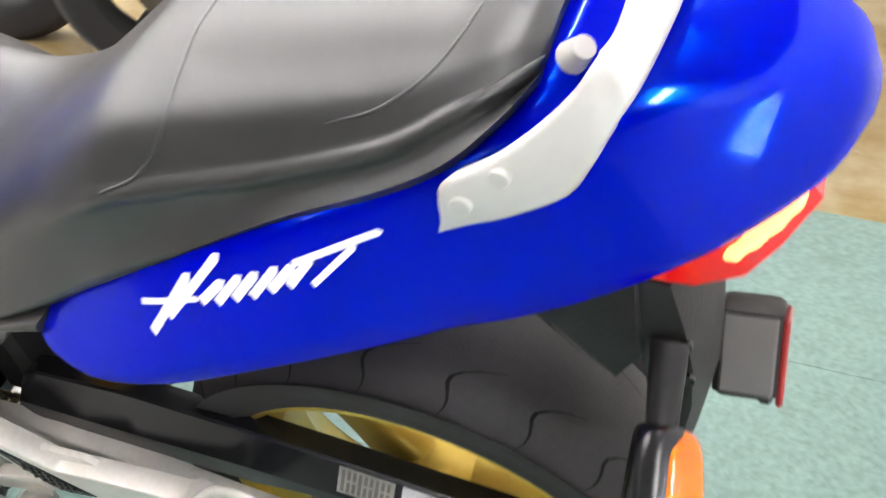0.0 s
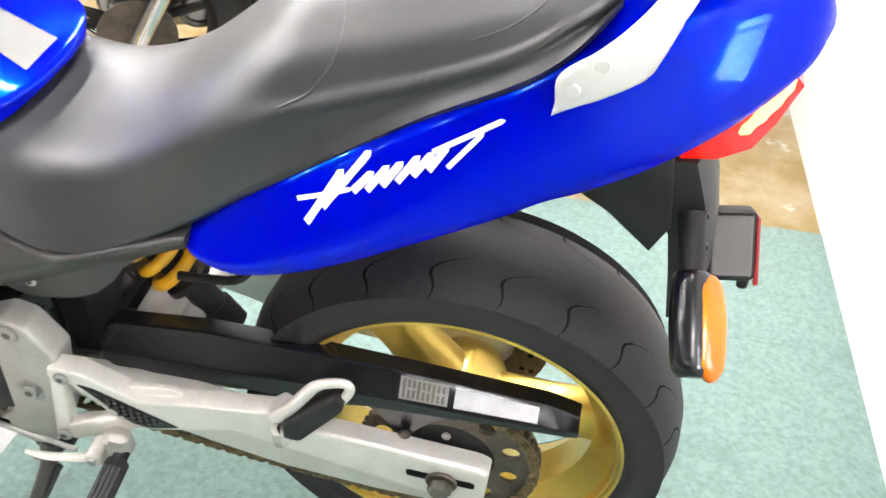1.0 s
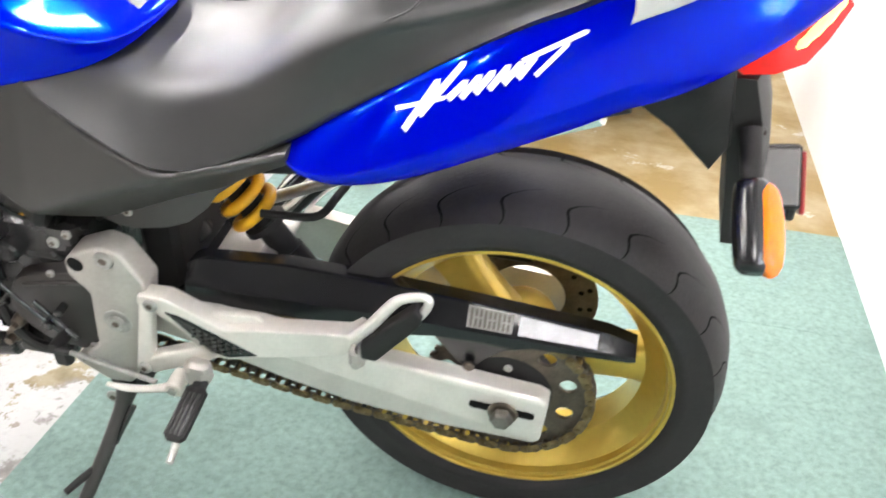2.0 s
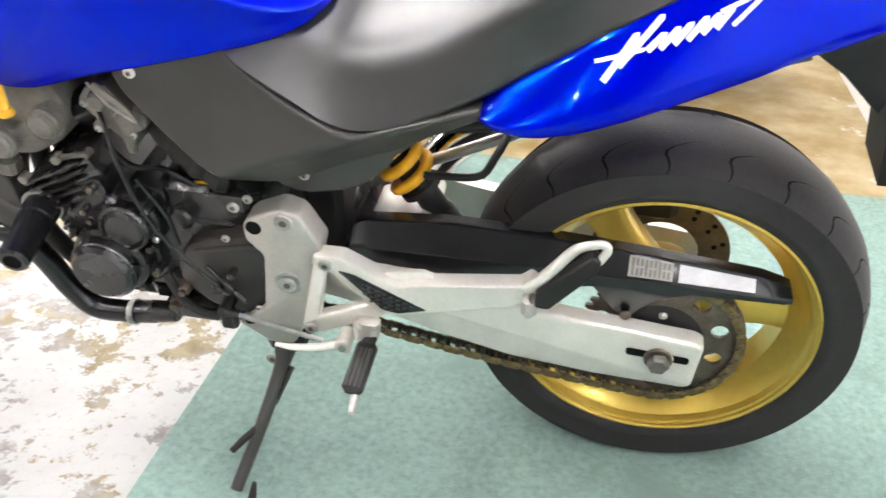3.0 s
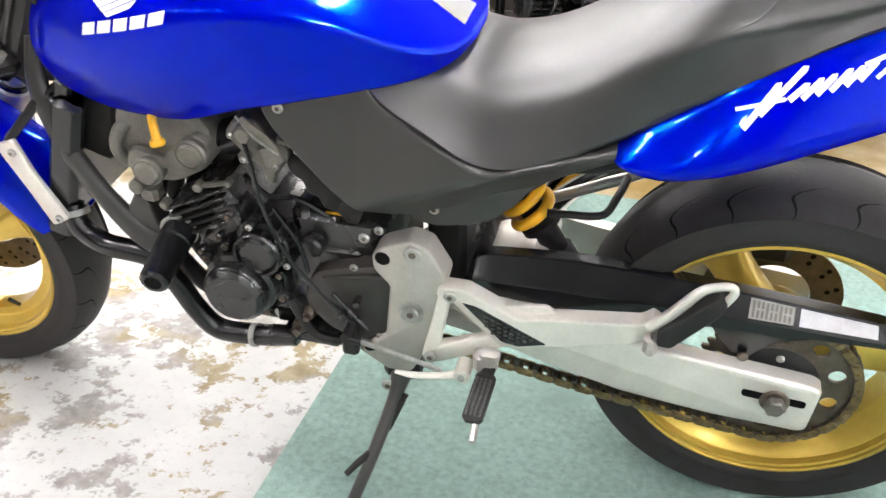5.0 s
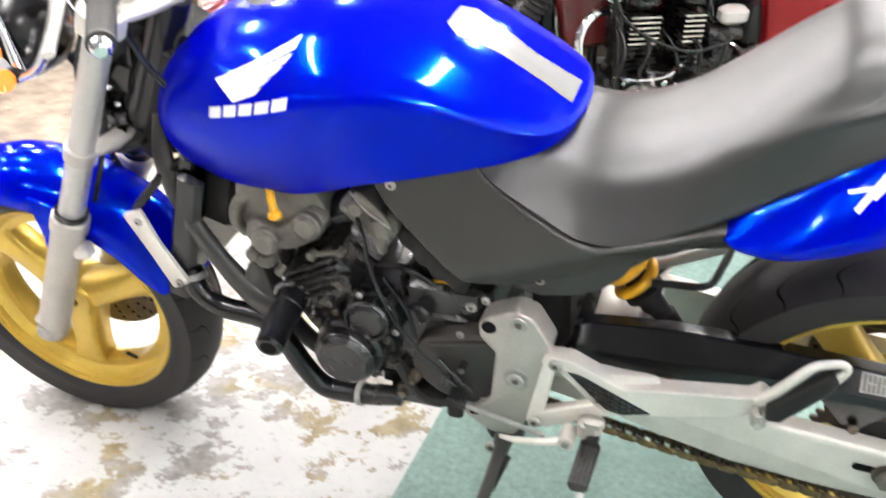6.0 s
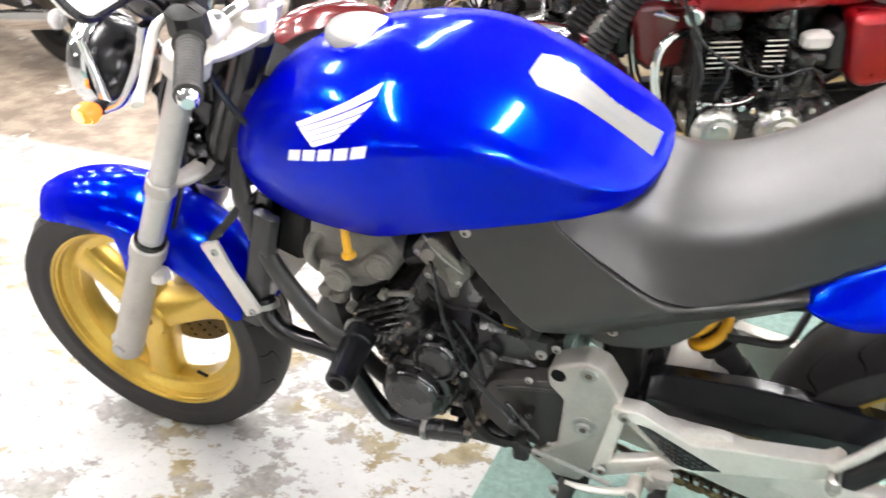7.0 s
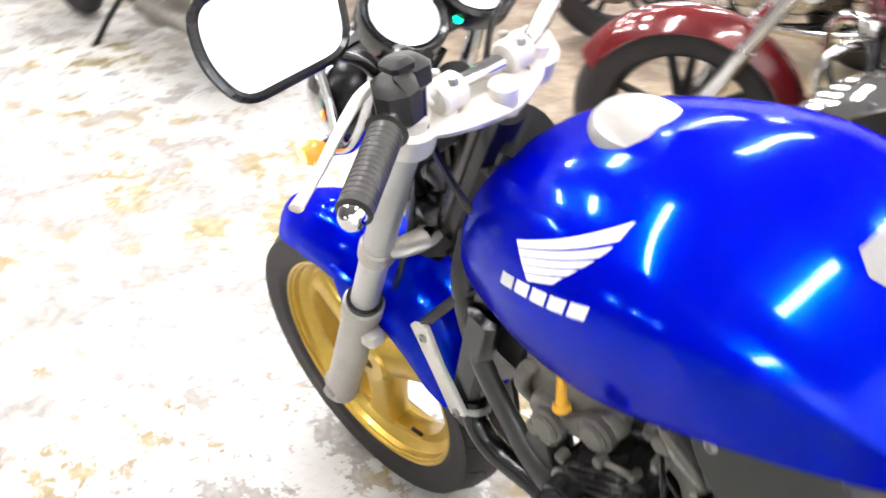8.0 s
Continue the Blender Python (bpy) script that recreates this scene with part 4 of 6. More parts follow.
lever = part("gear_lever", joined(tube([(-0.548, -0.206, -0.014), (-0.520, -0.206, -0.015), (-0.480, -0.205, -0.008), (-0.447, -0.202, 0.002)], [0.0035, 0.0058, 0.0062, 0.0080], 10, 16, 0.8), drum((-0.444, -0.212, 0.004), (-0.444, -0.178, 0.004), 0.0125, bevel=0.002), tube([(-0.444, -0.196, 0.004), (-0.442, -0.196, -0.018)], [0.0085, 0.0065], 10)), ALU, bike, "aluminium gear lever")
part("pivot_bolt", drum((-0.444, -0.212, 0.004), (-0.444, -0.2155, 0.004), 0.0065, n=6), STEEL, lever)
part("gear_rod", tube([(-0.610, -0.188, 0.0175), (-0.480, -0.192, -0.0085)], 0.0040, 8), STEEL, bike, "thin steel gear linkage rod")
part("rod_joint", joined(box((-0.628, -0.178, -0.002), (0.026, 0.018, 0.038), 0.005), drum((-0.630, -0.190, 0.018), (-0.630, -0.15, 0.018), 0.010), tube([(-0.628, -0.188, 0.018), (-0.606, -0.188, 0.0167)], 0.0058, 10)), MATT, bike)

# side stand
stand = part("side_stand", tube([(-0.556, -0.150, -0.070), (-0.562, -0.175, -0.105), (-0.578, -0.235, -0.165), (-0.604, -0.310, -0.242)], [0.019, 0.0115, 0.0105, 0.010], 12, 20), GREY, bike, "dark grey steel side stand, folded down")
part("foot", box((-0.606, -0.318, -0.249), (0.075, 0.05, 0.008), 0.003, pose(0, 0, 0, -10, 0, 20)), MATT, stand)
part("spur", tube([(-0.580, -0.240, -0.170), (-0.600, -0.262, -0.178), (-0.612, -0.285, -0.182)], [0.008, 0.006, 0.005], 8), MATT, stand)
part("stand_bracket", box((-0.556, -0.135, -0.060), (0.06, 0.05, 0.05), 0.01), MATT, bike)
bolt((-0.575, -0.165, -0.090), stand, 0.011)
part("stand_spring", tube([(-0.545, -0.17, -0.10), (-0.565, -0.21, -0.145)], 0.006, 8), ENGINE, stand)

# ---- engine ----
part("crankcase", joined(box((-0.735, 0, 0.075), (0.29, 0.27, 0.19), 0.03), box((-0.70, 0, -0.035), (0.20, 0.22, 0.06), 0.02)), ENGINE, bike, "black painted crankcase", 35)
CYL = pose(-0.860, 0, 0.191, 0, -27, 0)
block = part("cylinder_block", joined(moved(box((0.004, 0, -0.045), (0.100, 0.288, 0.15), 0.01), CYL), plate(rounded([(-0.830, 0.205), (-0.800, 0.205), (-0.792, 0.175), (-0.812, 0.140), (-0.860, 0.100), (-0.885, 0.110)], 0.012), -0.148, -0.10, 0.006)), ENGINE, bike, "black finned cylinder block", 35)
for k in range(5):
    part("cooling_fin", moved(box((0.000 - 0.002 * k, 0, 0.022 - k * 0.0125), (0.112 - 0.006 * k, 0.312, 0.0065), 0.0020), CYL), ENGINE, block)
for x, z, r in ((-0.813, 0.192, 0.008), (-0.835, 0.150, 0.006), (-0.870, 0.118, 0.006)):
    part("boss", drum((x, -0.12, z), (x, -0.156, z), r + 0.003, r, 16, 0.002), ENGINE, block)
    bolt((x, -0.156, z), block, r * 0.7, (0, -1, 0), RUST)
head = part("cylinder_head", joined(plate(rounded([(-0.982, 0.290), (-0.972, 0.345), (-0.930, 0.375), (-0.850, 0.370), (-0.822, 0.330), (-0.822, 0.300), (-0.842, 0.262), (-0.892, 0.232), (-0.936, 0.228), (-0.962, 0.255)], 0.012), -0.145, 0.145, 0.010), plate(rounded([(-0.962, 0.262), (-0.952, 0.292), (-0.928, 0.290), (-0.900, 0.282), (-0.868, 0.312), (-0.840, 0.332), (-0.820, 0.316), (-0.824, 0.292), (-0.850, 0.280), (-0.905, 0.262), (-0.918, 0.242), (-0.945, 0.240)], 0.010), -0.160, -0.14, 0.006)), HEADM, bike, "grey cast cylinder head cover", 35)
for x, z in ((-0.922, 0.262), (-0.846, 0.303)):
    part("cam_cap", joined(drum((x, -0.150, z), (x, -0.170, z), 0.0235, bevel=0.003), drum((x, -0.168, z), (x, -0.176, z), 0.0205, bevel=0.005)), HEADM, head, "", 30)
part("vent_elbow", tube([(-0.968, -0.140, 0.255), (-0.976, -0.150, 0.285), (-0.966, -0.145, 0.315), (-0.945, -0.13, 0.325)], [0.009, 0.010, 0.011, 0.010], 12, 16), HEADM, head)
part("plug_cap", joined(tube([(-0.903, -0.150, 0.375), (-0.900, -0.160, 0.345), (-0.894, -0.168, 0.320)], [0.0065, 0.0062, 0.0070], 12, 10), drum((-0.8945, -0.168, 0.322), (-0.893, -0.169, 0.312), 0.0105, 0.0115, 14, 0.002)), YELLOW, bike, "yellow plastic plug cap")
for x, z, r in ((-0.917, 0.195, 0.0080), (-0.855, 0.236, 0.0080), (-0.805, 0.251, 0.0060)):
    part("stud_nut", drum((x, -0.140, z), (x, -0.158, z), r, r * 0.9, 12, 0.002), HEADM, bike, "dull aluminium nut")
part("water_pipe", tube([(-0.845, -0.150, 0.240), (-0.808, -0.152, 0.251)], 0.0045, 8), HEADM, bike)
part("mount_lug", joined(box((-0.945, -0.135, 0.205), (0.03, 0.03, 0.03), 0.006), drum((-0.957, -0.14, 0.222), (-0.957, -0.160, 0.222), 0.012, bevel=0.003)), HEADM, bike)

part("fan_shroud", box((-1.035, 0, 0.29), (0.10, 0.21, 0.17), 0.03, pose(0, 0, 0, 0, 18, 0)), MATT, bike, "matt black radiator fan shroud")
part("mount_bracket", plate(rounded([(-0.972, 0.202), (-0.952, 0.184), (-0.940, 0.115), (-0.985, 0.105), (-0.994, 0.165)], 0.008), -0.142, -0.11, 0.004), GREY, bike, "grey frame bracket")

gen = part("generator_cover", joined(drum((-0.802, -0.120, 0.078), (-0.802, -0.150, 0.078), 0.068, 0.066, 40, 0.003), drum((-0.802, -0.148, 0.078), (-0.802, -0.180, 0.078), 0.060, 0.057, 40, 0.006), drum((-0.802, -0.178, 0.078), (-0.802, -0.198, 0.078), 0.050, 0.049, 40, 0.002), drum((-0.802, -0.196, 0.078), (-0.802, -0.208, 0.078), 0.0475, 0.0445, 40, 0.004)), ENGINE, bike, "round black generator cover", 35)
part("cover_rib", lathe([(0.0445, -0.0020), (0.0490, -0.0030), (0.0510, 0.0), (0.0490, 0.003), (0.0445, 0.002)], 40, (-0.802, -0.196, 0.078), True), ENGINE, gen, "", 60)
start = part("starter_cover", joined(drum((-0.764, -0.120, 0.146), (-0.764, -0.160, 0.146), 0.046, 0.044, 32, 0.004), drum((-0.764, -0.158, 0.146), (-0.764, -0.176, 0.146), 0.038, 0.036, 32, 0.003), drum((-0.764, -0.174, 0.146), (-0.764, -0.182, 0.146), 0.031, 0.028, 28, 0.003)), ENGINE, bike, "round black starter clutch cover", 35)
part("cover_rib", lathe([(0.033, -0.002), (0.036, -0.003), (0.038, 0.0), (0.036, 0.003), (0.033, 0.002)], 32, (-0.764, -0.178, 0.146), True), ENGINE, start, "", 60)
for a in (20, 62, 108, 150, 200, 250, 300, 340):
    t_ = radians(a)
    x, z = -0.802 + 0.066 * math.cos(t_), 0.078 + 0.066 * math.sin(t_)
    part("boss", drum((x, -0.13, z), (x, -0.163, z), 0.0090, 0.0075, 14, 0.002), ENGINE, gen)
    bolt((x, -0.163, z), gen, 0.0052, (0, -1, 0), RUST)
for a in (-20, 40, 100):
    t_ = radians(a)
    x, z = -0.764 + 0.047 * math.cos(t_), 0.146 + 0.047 * math.sin(t_)
    part("boss", drum((x, -0.13, z), (x, -0.170, z), 0.0085, 0.0070, 14, 0.002), ENGINE, start)
    bolt((x, -0.170, z), start, 0.0052, (0, -1, 0), STEEL)
part("sprocket_cover", joined(plate(rounded([(-0.706, 0.072), (-0.684, 0.116), (-0.640, 0.132), (-0.556, 0.152), (-0.552, 0.120), (-0.562, 0.004), (-0.594, -0.010), (-0.661, 0.000), (-0.702, 0.039)], 0.016), -0.160, -0.11, 0.008), plate(rounded([(-0.672, 0.112), (-0.600, 0.130), (-0.562, 0.136), (-0.562, 0.128), (-0.600, 0.122), (-0.668, 0.104)], 0.003), -0.1645, -0.15, 0.003)), BROWN, bike, "dark brown plastic sprocket cover", 35)
part("upper_case", joined(box((-0.655, -0.06, 0.165), (0.15, 0.14, 0.09), 0.02), drum((-0.690, -0.10, 0.150), (-0.690, -0.150, 0.150), 0.020, 0.018, 16, 0.004)), ENGINE, bike, "", 35)
part("clutch_arm", joined(tube([(-0.652, -0.172, 0.090), (-0.600, -0.172, 0.028)], [0.004, 0.003], 10), drum((-0.640, -0.180, 0.050), (-0.640, -0.15, 0.050), 0.0085, bevel=0.002), drum((-0.615, -0.18, 0.080), (-0.615, -0.15, 0.080), 0.006, bevel=0.002)), ENGINE, bike)
cab = [(-0.775, -0.145, 0.335), (-0.756, -0.165, 0.298), (-0.747, -0.174, 0.250), (-0.722, -0.176, 0.166), (-0.679, -0.176, 0.101), (-0.625, -0.174, 0.040)]
part("clutch_cable", tube(cab, 0.0032, 8, 40), BLACK, bike, "black clutch cable")
part("wire", tube([(-0.735, -0.160, 0.225), (-0.700, -0.165, 0.170), (-0.690, -0.166, 0.120)], 0.0035, 6, 20), BLACK, bike)
part("wire", tube([(-0.675, -0.12, 0.200), (-0.650, -0.125, 0.205), (-0.625, -0.12, 0.198)], 0.0024, 6, 12), YELLOW, bike, "yellow cable sleeve")
part("wire", tube([(-0.80, -0.11, 0.24), (-0.76, -0.12, 0.215), (-0.71, -0.13, 0.225), (-0.66, -0.12, 0.19)], 0.0045, 6, 20), BLACK, bike)
part("neutral_switch", joined(drum((-0.700, -0.15, 0.030), (-0.700, -0.168, 0.030), 0.011, 0.009, 10, 0.002), drum((-0.700, -0.166, 0.030), (-0.700, -0.176, 0.030), 0.005, n=8)), RUST, bike)
part("drain_hose", tube([(-0.735, -0.145, 0.040), (-0.715, -0.152, 0.005), (-0.690, -0.150, -0.025), (-0.640, -0.140, -0.035)], 0.008, 8, 18), MATT, bike)
part("oil_switch", joined(drum((-0.725, -0.13, -0.012), (-0.725, -0.155, -0.012), 0.013, 0.012, 8, 0.002), drum((-0.725, -0.153, -0.012), (-0.725, -0.166, -0.012), 0.007, n=10)), RUST, bike)
for x, z, r in ((-0.598, 0.198, 0.0085), (-0.575, 0.215, 0.007), (-0.618, 0.140, 0.006), (-0.585, 0.010, 0.006)):
    bolt((x, -0.160, z), bike, r, (0, -1, 0), STEEL)
part("coolant_joint", joined(drum((-0.80, -0.13, -0.066), (-0.74, -0.13, -0.055), 0.019, 0.017, 16, 0.003), box((-0.70, -0.12, -0.035), (0.09, 0.05, 0.05), 0.012)), ENGINE, bike)
for k in range(6):
    part("sump_fin", box((-0.765 + k * 0.024, 0, -0.068 + 0.004 * (k % 2)), (0.012, 0.22, 0.03), 0.004), ENGINE, bike)

# carburettor bank, air box
carb = part("carburettor", joined(plate(rounded([(-0.802, 0.330), (-0.787, 0.352), (-0.757, 0.362), (-0.734, 0.335), (-0.708, 0.320), (-0.708, 0.300), (-0.726, 0.286), (-0.734, 0.262), (-0.748, 0.264), (-0.752, 0.281), (-0.774, 0.298)], 0.006), -0.146, -0.10, 0.006), drum((-0.768, -0.13, 0.338), (-0.768, -0.158, 0.338), 0.017, 0.014, 18, 0.004), box((-0.733, -0.14, 0.308), (0.030, 0.030, 0.040), 0.006, pose(0, 0, 0, 0, -20, 0)), drum((-0.741, -0.138, 0.272), (-0.741, -0.138, 0.254), 0.0085, 0.007, 12, 0.002), drum((-0.770, -0.13, 0.302), (-0.770, -0.158, 0.302), 0.010, 0.009, 14, 0.002), drum((-0.690, -0.11, 0.322), (-0.690, -0.150, 0.322), 0.010, 0.008, 12, 0.002), box((-0.705, -0.135, 0.326), (0.040, 0.02, 0.014), 0.004, pose(0, 0, 0, 0, 12, 0)), box((-0.74, 0.03, 0.32), (0.07, 0.24, 0.08), 0.02)), HEADM, bike, "grey cast carburettor", 30)
for x, y, z in ((-0.790, -0.146, 0.331), (-0.758, -0.146, 0.350), (-0.770, -0.158, 0.302), (-0.690, -0.150, 0.322), (-0.722, -0.156, 0.296)):
    bolt((x, y, z), carb, 0.0048, (0, -1, 0), STEEL)
part("throttle_link", tube([(-0.775, -0.152, 0.366), (-0.745, -0.162, 0.340), (-0.715, -0.158, 0.316)], 0.0022, 6), STEEL, carb)
part("link_plate", plate(rounded([(-0.762, 0.372), (-0.730, 0.345), (-0.712, 0.322), (-0.722, 0.320), (-0.745, 0.338), (-0.768, 0.362)], 0.003), -0.160, -0.156, 0.001), HEADM, carb)
part("intake_boot", tube([(-0.82, -0.11, 0.30), (-0.775, -0.11, 0.32)], [0.026, 0.030], 14), BLACK, bike)
part("air_box", box((-0.60, 0, 0.30), (0.18, 0.24, 0.20), 0.03), BLACK, bike)
part("air_boot", tube([(-0.705, -0.110, 0.292), (-0.680, -0.120, 0.280), (-0.655, -0.125, 0.268), (-0.630, -0.125, 0.255), (-0.605, -0.120, 0.245)], [0.026, 0.030, 0.028, 0.036, 0.033, 0.042, 0.038, 0.048, 0.046], 20, 24), MATT, bike, "ribbed black rubber air boot", 25)
part("frame_spine", tube([(-1.10, 0, 0.43), (-0.85, 0, 0.40), (-0.60, 0, 0.36), (-0.50, 0, 0.10)], [0.04, 0.035, 0.035, 0.04], 12, 20), BLACK, bike)
part("battery_tray", box((-0.50, 0, 0.13), (0.06, 0.16, 0.16), 0.01), MATT, bike)
part("seat_rail", tube([(-0.60, -0.09, 0.37), (-0.30, -0.10, 0.33), (0.10, -0.09, 0.47)], 0.014, 10, 20), MATT, bike)
part("seat_rail", tube([(-0.60, 0.09, 0.37), (-0.30, 0.10, 0.33), (0.10, 0.09, 0.47)], 0.014, 10, 20), MATT, bike)

# frame hanger, radiator, hose
for side in (-1, 1):
    part("engine_hanger", tube([(-1.108, side * 0.095, 0.420), (-1.105, side * 0.120, 0.350), (-1.075, side * 0.132, 0.258), (-1.030, side * 0.135, 0.178), (-0.980, side * 0.138, 0.122), (-0.935, side * 0.140, 0.100)], [0.014, 0.017, 0.018, 0.018, 0.022, 0.024], 12, 26, 0.75), GREY, bike, "grey painted frame hanger")
    part("crash_bobbin", joined(drum((-0.905, side * 0.140, 0.145), (-0.903, side * 0.175, 0.140), 0.027, 0.026, 24, 0.003), drum((-0.903, side * 0.173, 0.140), (-0.896, side * 0.255, 0.128), 0.0255, 0.0225, 24, 0.004)), BLACK, bike, "black plastic crash bobbin")
    part("bobbin_washer", drum((-0.9055, side * 0.146, 0.1455), (-0.905, side * 0.150, 0.145), 0.030, n=24), STEEL, bike)
    part("bobbin_bore", drum((-0.8965, side * 0.250, 0.129), (-0.8958, side * 0.2556, 0.128), 0.013, n=16), GROOVE, bike)
RAD = pose(-1.115, 0, 0.19, 0, 18, 0)
radiator = part("radiator", moved(box((0, 0, 0.04), (0.03, 0.26, 0.30), 0.006), RAD), BLACK, bike, "black radiator", 35)
for y in (-0.13, 0.13):
    part("side_tank", moved(box((0.012, y, 0.03), (0.05, 0.03, 0.27), 0.01), RAD), BLACK, radiator)
rp = plate(rounded([(-1.186, 0.262), (-1.150, 0.276), (-1.130, 0.215), (-1.092, 0.140), (-1.125, 0.122), (-1.152, 0.187)], 0.006), -0.158, -0.150, 0.002)
part("radiator_stay", tube([(-1.165, -0.146, 0.268), (-1.11, -0.13, 0.330), (-1.065, -0.11, 0.362)], 0.008, 8), BLACK, bike)
part("radiator_bracket", rp, ALU, bike, "bare aluminium radiator bracket")
bolt((-1.155, -0.158, 0.255), bike, 0.007)
bolt((-1.108, -0.158, 0.140), bike, 0.007)
part("coolant_hose", tube([(-1.100, -0.130, 0.150), (-1.090, -0.140, 0.115), (-1.050, -0.143, 0.088), (-0.970, -0.143, 0.078), (-0.940, -0.138, 0.030), (-0.918, -0.132, -0.030), (-0.885, -0.130, -0.070), (-0.825, -0.130, -0.070), (-0.78, -0.13, -0.064)], 0.0185, 14, 50), BLACK, bike, "black rubber coolant hose")
for a, b in (((-1.098, -0.1305, 0.142), (-1.096, -0.133, 0.133)), ((-0.822, -0.13, -0.0705), (-0.813, -0.13, -0.0695))):
    part("hose_clamp", drum(a, b, 0.0212, n=20), STEEL, bike, "steel hose clamp")
part("clamp_screw", box((-0.817, -0.152, -0.066), (0.008, 0.006, 0.016), 0.002), STEEL, bike)
for y in (-0.09, -0.03, 0.03, 0.09):
    part("exhaust_header", tube([(-0.945, y, 0.24), (-0.975, y, 0.14), (-0.955, y * 0.9, 0.02), (-0.88, y * 0.7, -0.06), (-0.70, y * 0.5, -0.085)], 0.016, 10, 26), MATT, bike, "blackened exhaust header")
part("exhaust_collector", tube([(-0.72, 0, -0.085), (-0.56, 0.05, -0.06), (-0.45, 0.10, 0.02), (-0.41, 0.11, 0.06)], [0.04, 0.035, 0.03, 0.028], 14, 20), MATT, bike)

# ---- front end, in the steered frame ----
FORK = lambda s: (-0.018 + 0.505 * s, -0.040 + s)
for side in (-1, 1):
    y = side * 0.100
    at_ = lambda s: (FORK(s)[0], y, FORK(s)[1])
    leg = part("fork_leg", moved(joined(drum(at_(0.012), at_(0.285), 0.0285, 0.0275, 24, 0.008), drum(at_(0.272), at_(0.305), 0.0315, 0.031, 24, 0.004), box((0.000, y, 0.0), (0.05, 0.05, 0.06), 0.012)), STEER), PLATE, bike, "silver painted fork leg", 35)
    part("stanchion", moved(drum(at_(0.30), at_(0.665), 0.0208, n=24), STEER), SATIN, leg, "chromed fork tube")
    part("dust_seal", moved(drum(at_(0.303), at_(0.312), 0.0275, n=24), STEER), BLACK, leg)
    part("fork_cap", moved(drum(at_(0.66), at_(0.69), 0.0215, 0.020, 20, 0.004), STEER), ALU, leg)
    part("caliper_lug", moved(box((at_(0.24)[0] + 0.03, y, at_(0.24)[2] - 0.01), (0.03, 0.03, 0.03), 0.006), STEER), ALU, leg)
    part("axle_pinch", moved(drum((0, y + side * 0.022, 0), (0, y + side * 0.034, 0), 0.013, n=6, bevel=0.002), STEER), STEEL, leg)
at2 = lambda s: FORK(s)
low = (at2(0.43)[0], at2(0.43)[1])
part("lower_yoke", moved(joined(drum((low[0] - 0.006, -0.1, low[1] - 0.013), (low[0] + 0.006, -0.1, low[1] + 0.013), 0.0255, bevel=0.003), drum((low[0] - 0.006, 0.1, low[1] - 0.013), (low[0] + 0.006, 0.1, low[1] + 0.013), 0.0255, bevel=0.003), tube([(low[0], -0.1, low[1]), (low[0] + 0.025, -0.07, low[1]), (low[0] + 0.04, 0, low[1]), (low[0] + 0.025, 0.07, low[1]), (low[0], 0.1, low[1])], [0.014, 0.020, 0.024, 0.020, 0.014], 14, 20, 0.6)), STEER), PLATE, bike, "cast aluminium lower yoke")
top = (at2(0.655)[0], at2(0.655)[1])
part("upper_yoke", moved(joined(drum((top[0] - 0.006, -0.1, top[1] - 0.014), (top[0] + 0.006, -0.1, top[1] + 0.014), 0.034), drum((top[0] - 0.006, 0.1, top[1] - 0.014), (top[0] + 0.006, 0.1, top[1] + 0.014), 0.034), tube([(top[0], -0.1, top[1]), (top[0] + 0.02, -0.06, top[1]), (top[0] + 0.035, 0, top[1]), (top[0] + 0.02, 0.06, top[1]), (top[0], 0.1, top[1])], [0.018, 0.030, 0.036, 0.030, 0.018], 14, 20, 0.5), drum((top[0] + 0.05, 0, top[1] - 0.01), (top[0] + 0.055, 0, top[1] + 0.03), 0.018, n=20, bevel=0.003), box((top[0] + 0.02, -0.054, top[1] + 0.008), (0.042, 0.036, 0.03), 0.012), box((top[0] + 0.02, 0.054, top[1] + 0.008), (0.042, 0.036, 0.03), 0.012)), STEER), ALU, bike, "bare cast aluminium upper yoke")
for y in (-0.054, 0.054):
    part("bar_clamp", moved(drum((top[0] + 0.02, y - 0.018, top[1] + 0.03), (top[0] + 0.02, y + 0.018, top[1] + 0.03), 0.021, n=20, bevel=0.003), STEER), ALU, bike, "cast aluminium handlebar clamp")
for y in (-0.054, 0.054):
    for dx in (-0.014, 0.014):
        part("clamp_bolt", moved(drum((top[0] + 0.02 + dx, y, top[1] + 0.045), (top[0] + 0.02 + dx, y, top[1] + 0.054), 0.0060, n=6, bevel=0.001), STEER), STEEL, bike)
part("ignition_lock", moved(joined(drum((top[0] - 0.030, 0, top[1] - 0.02), (top[0] - 0.022, 0, top[1] + 0.022), 0.024, 0.022, 24, 0.004), drum((top[0] - 0.022, 0, top[1] + 0.021), (top[0] - 0.0205, 0, top[1] + 0.026), 0.010, n=16)), STEER), BLACK, bike, "black ignition lock in the upper yoke")
part("cable", tube([(-1.072, -0.185, 0.684), (-1.120, -0.150, 0.690), (-1.160, -0.090, 0.640), (-1.150, -0.050, 0.540), (-1.110, -0.070, 0.440)], 0.0042, 8, 30), BLACK, bike, "black control cable")
part("cable", tube([(-1.110, 0.190, 0.690), (-1.140, 0.120, 0.700), (-1.150, 0.020, 0.650), (-1.130, -0.030, 0.540)], 0.0042, 8, 30), BLACK, bike, "black control cable")
part("yoke_web", moved(box((low[0] + 0.04, 0, low[1] - 0.01), (0.06, 0.12, 0.05), 0.02), STEER), MATT, bike)
part("steering_stem", moved(drum((low[0] + 0.05, 0, low[1]), (top[0] + 0.05, 0, top[1]), 0.03), STEER), BLACK, bike)
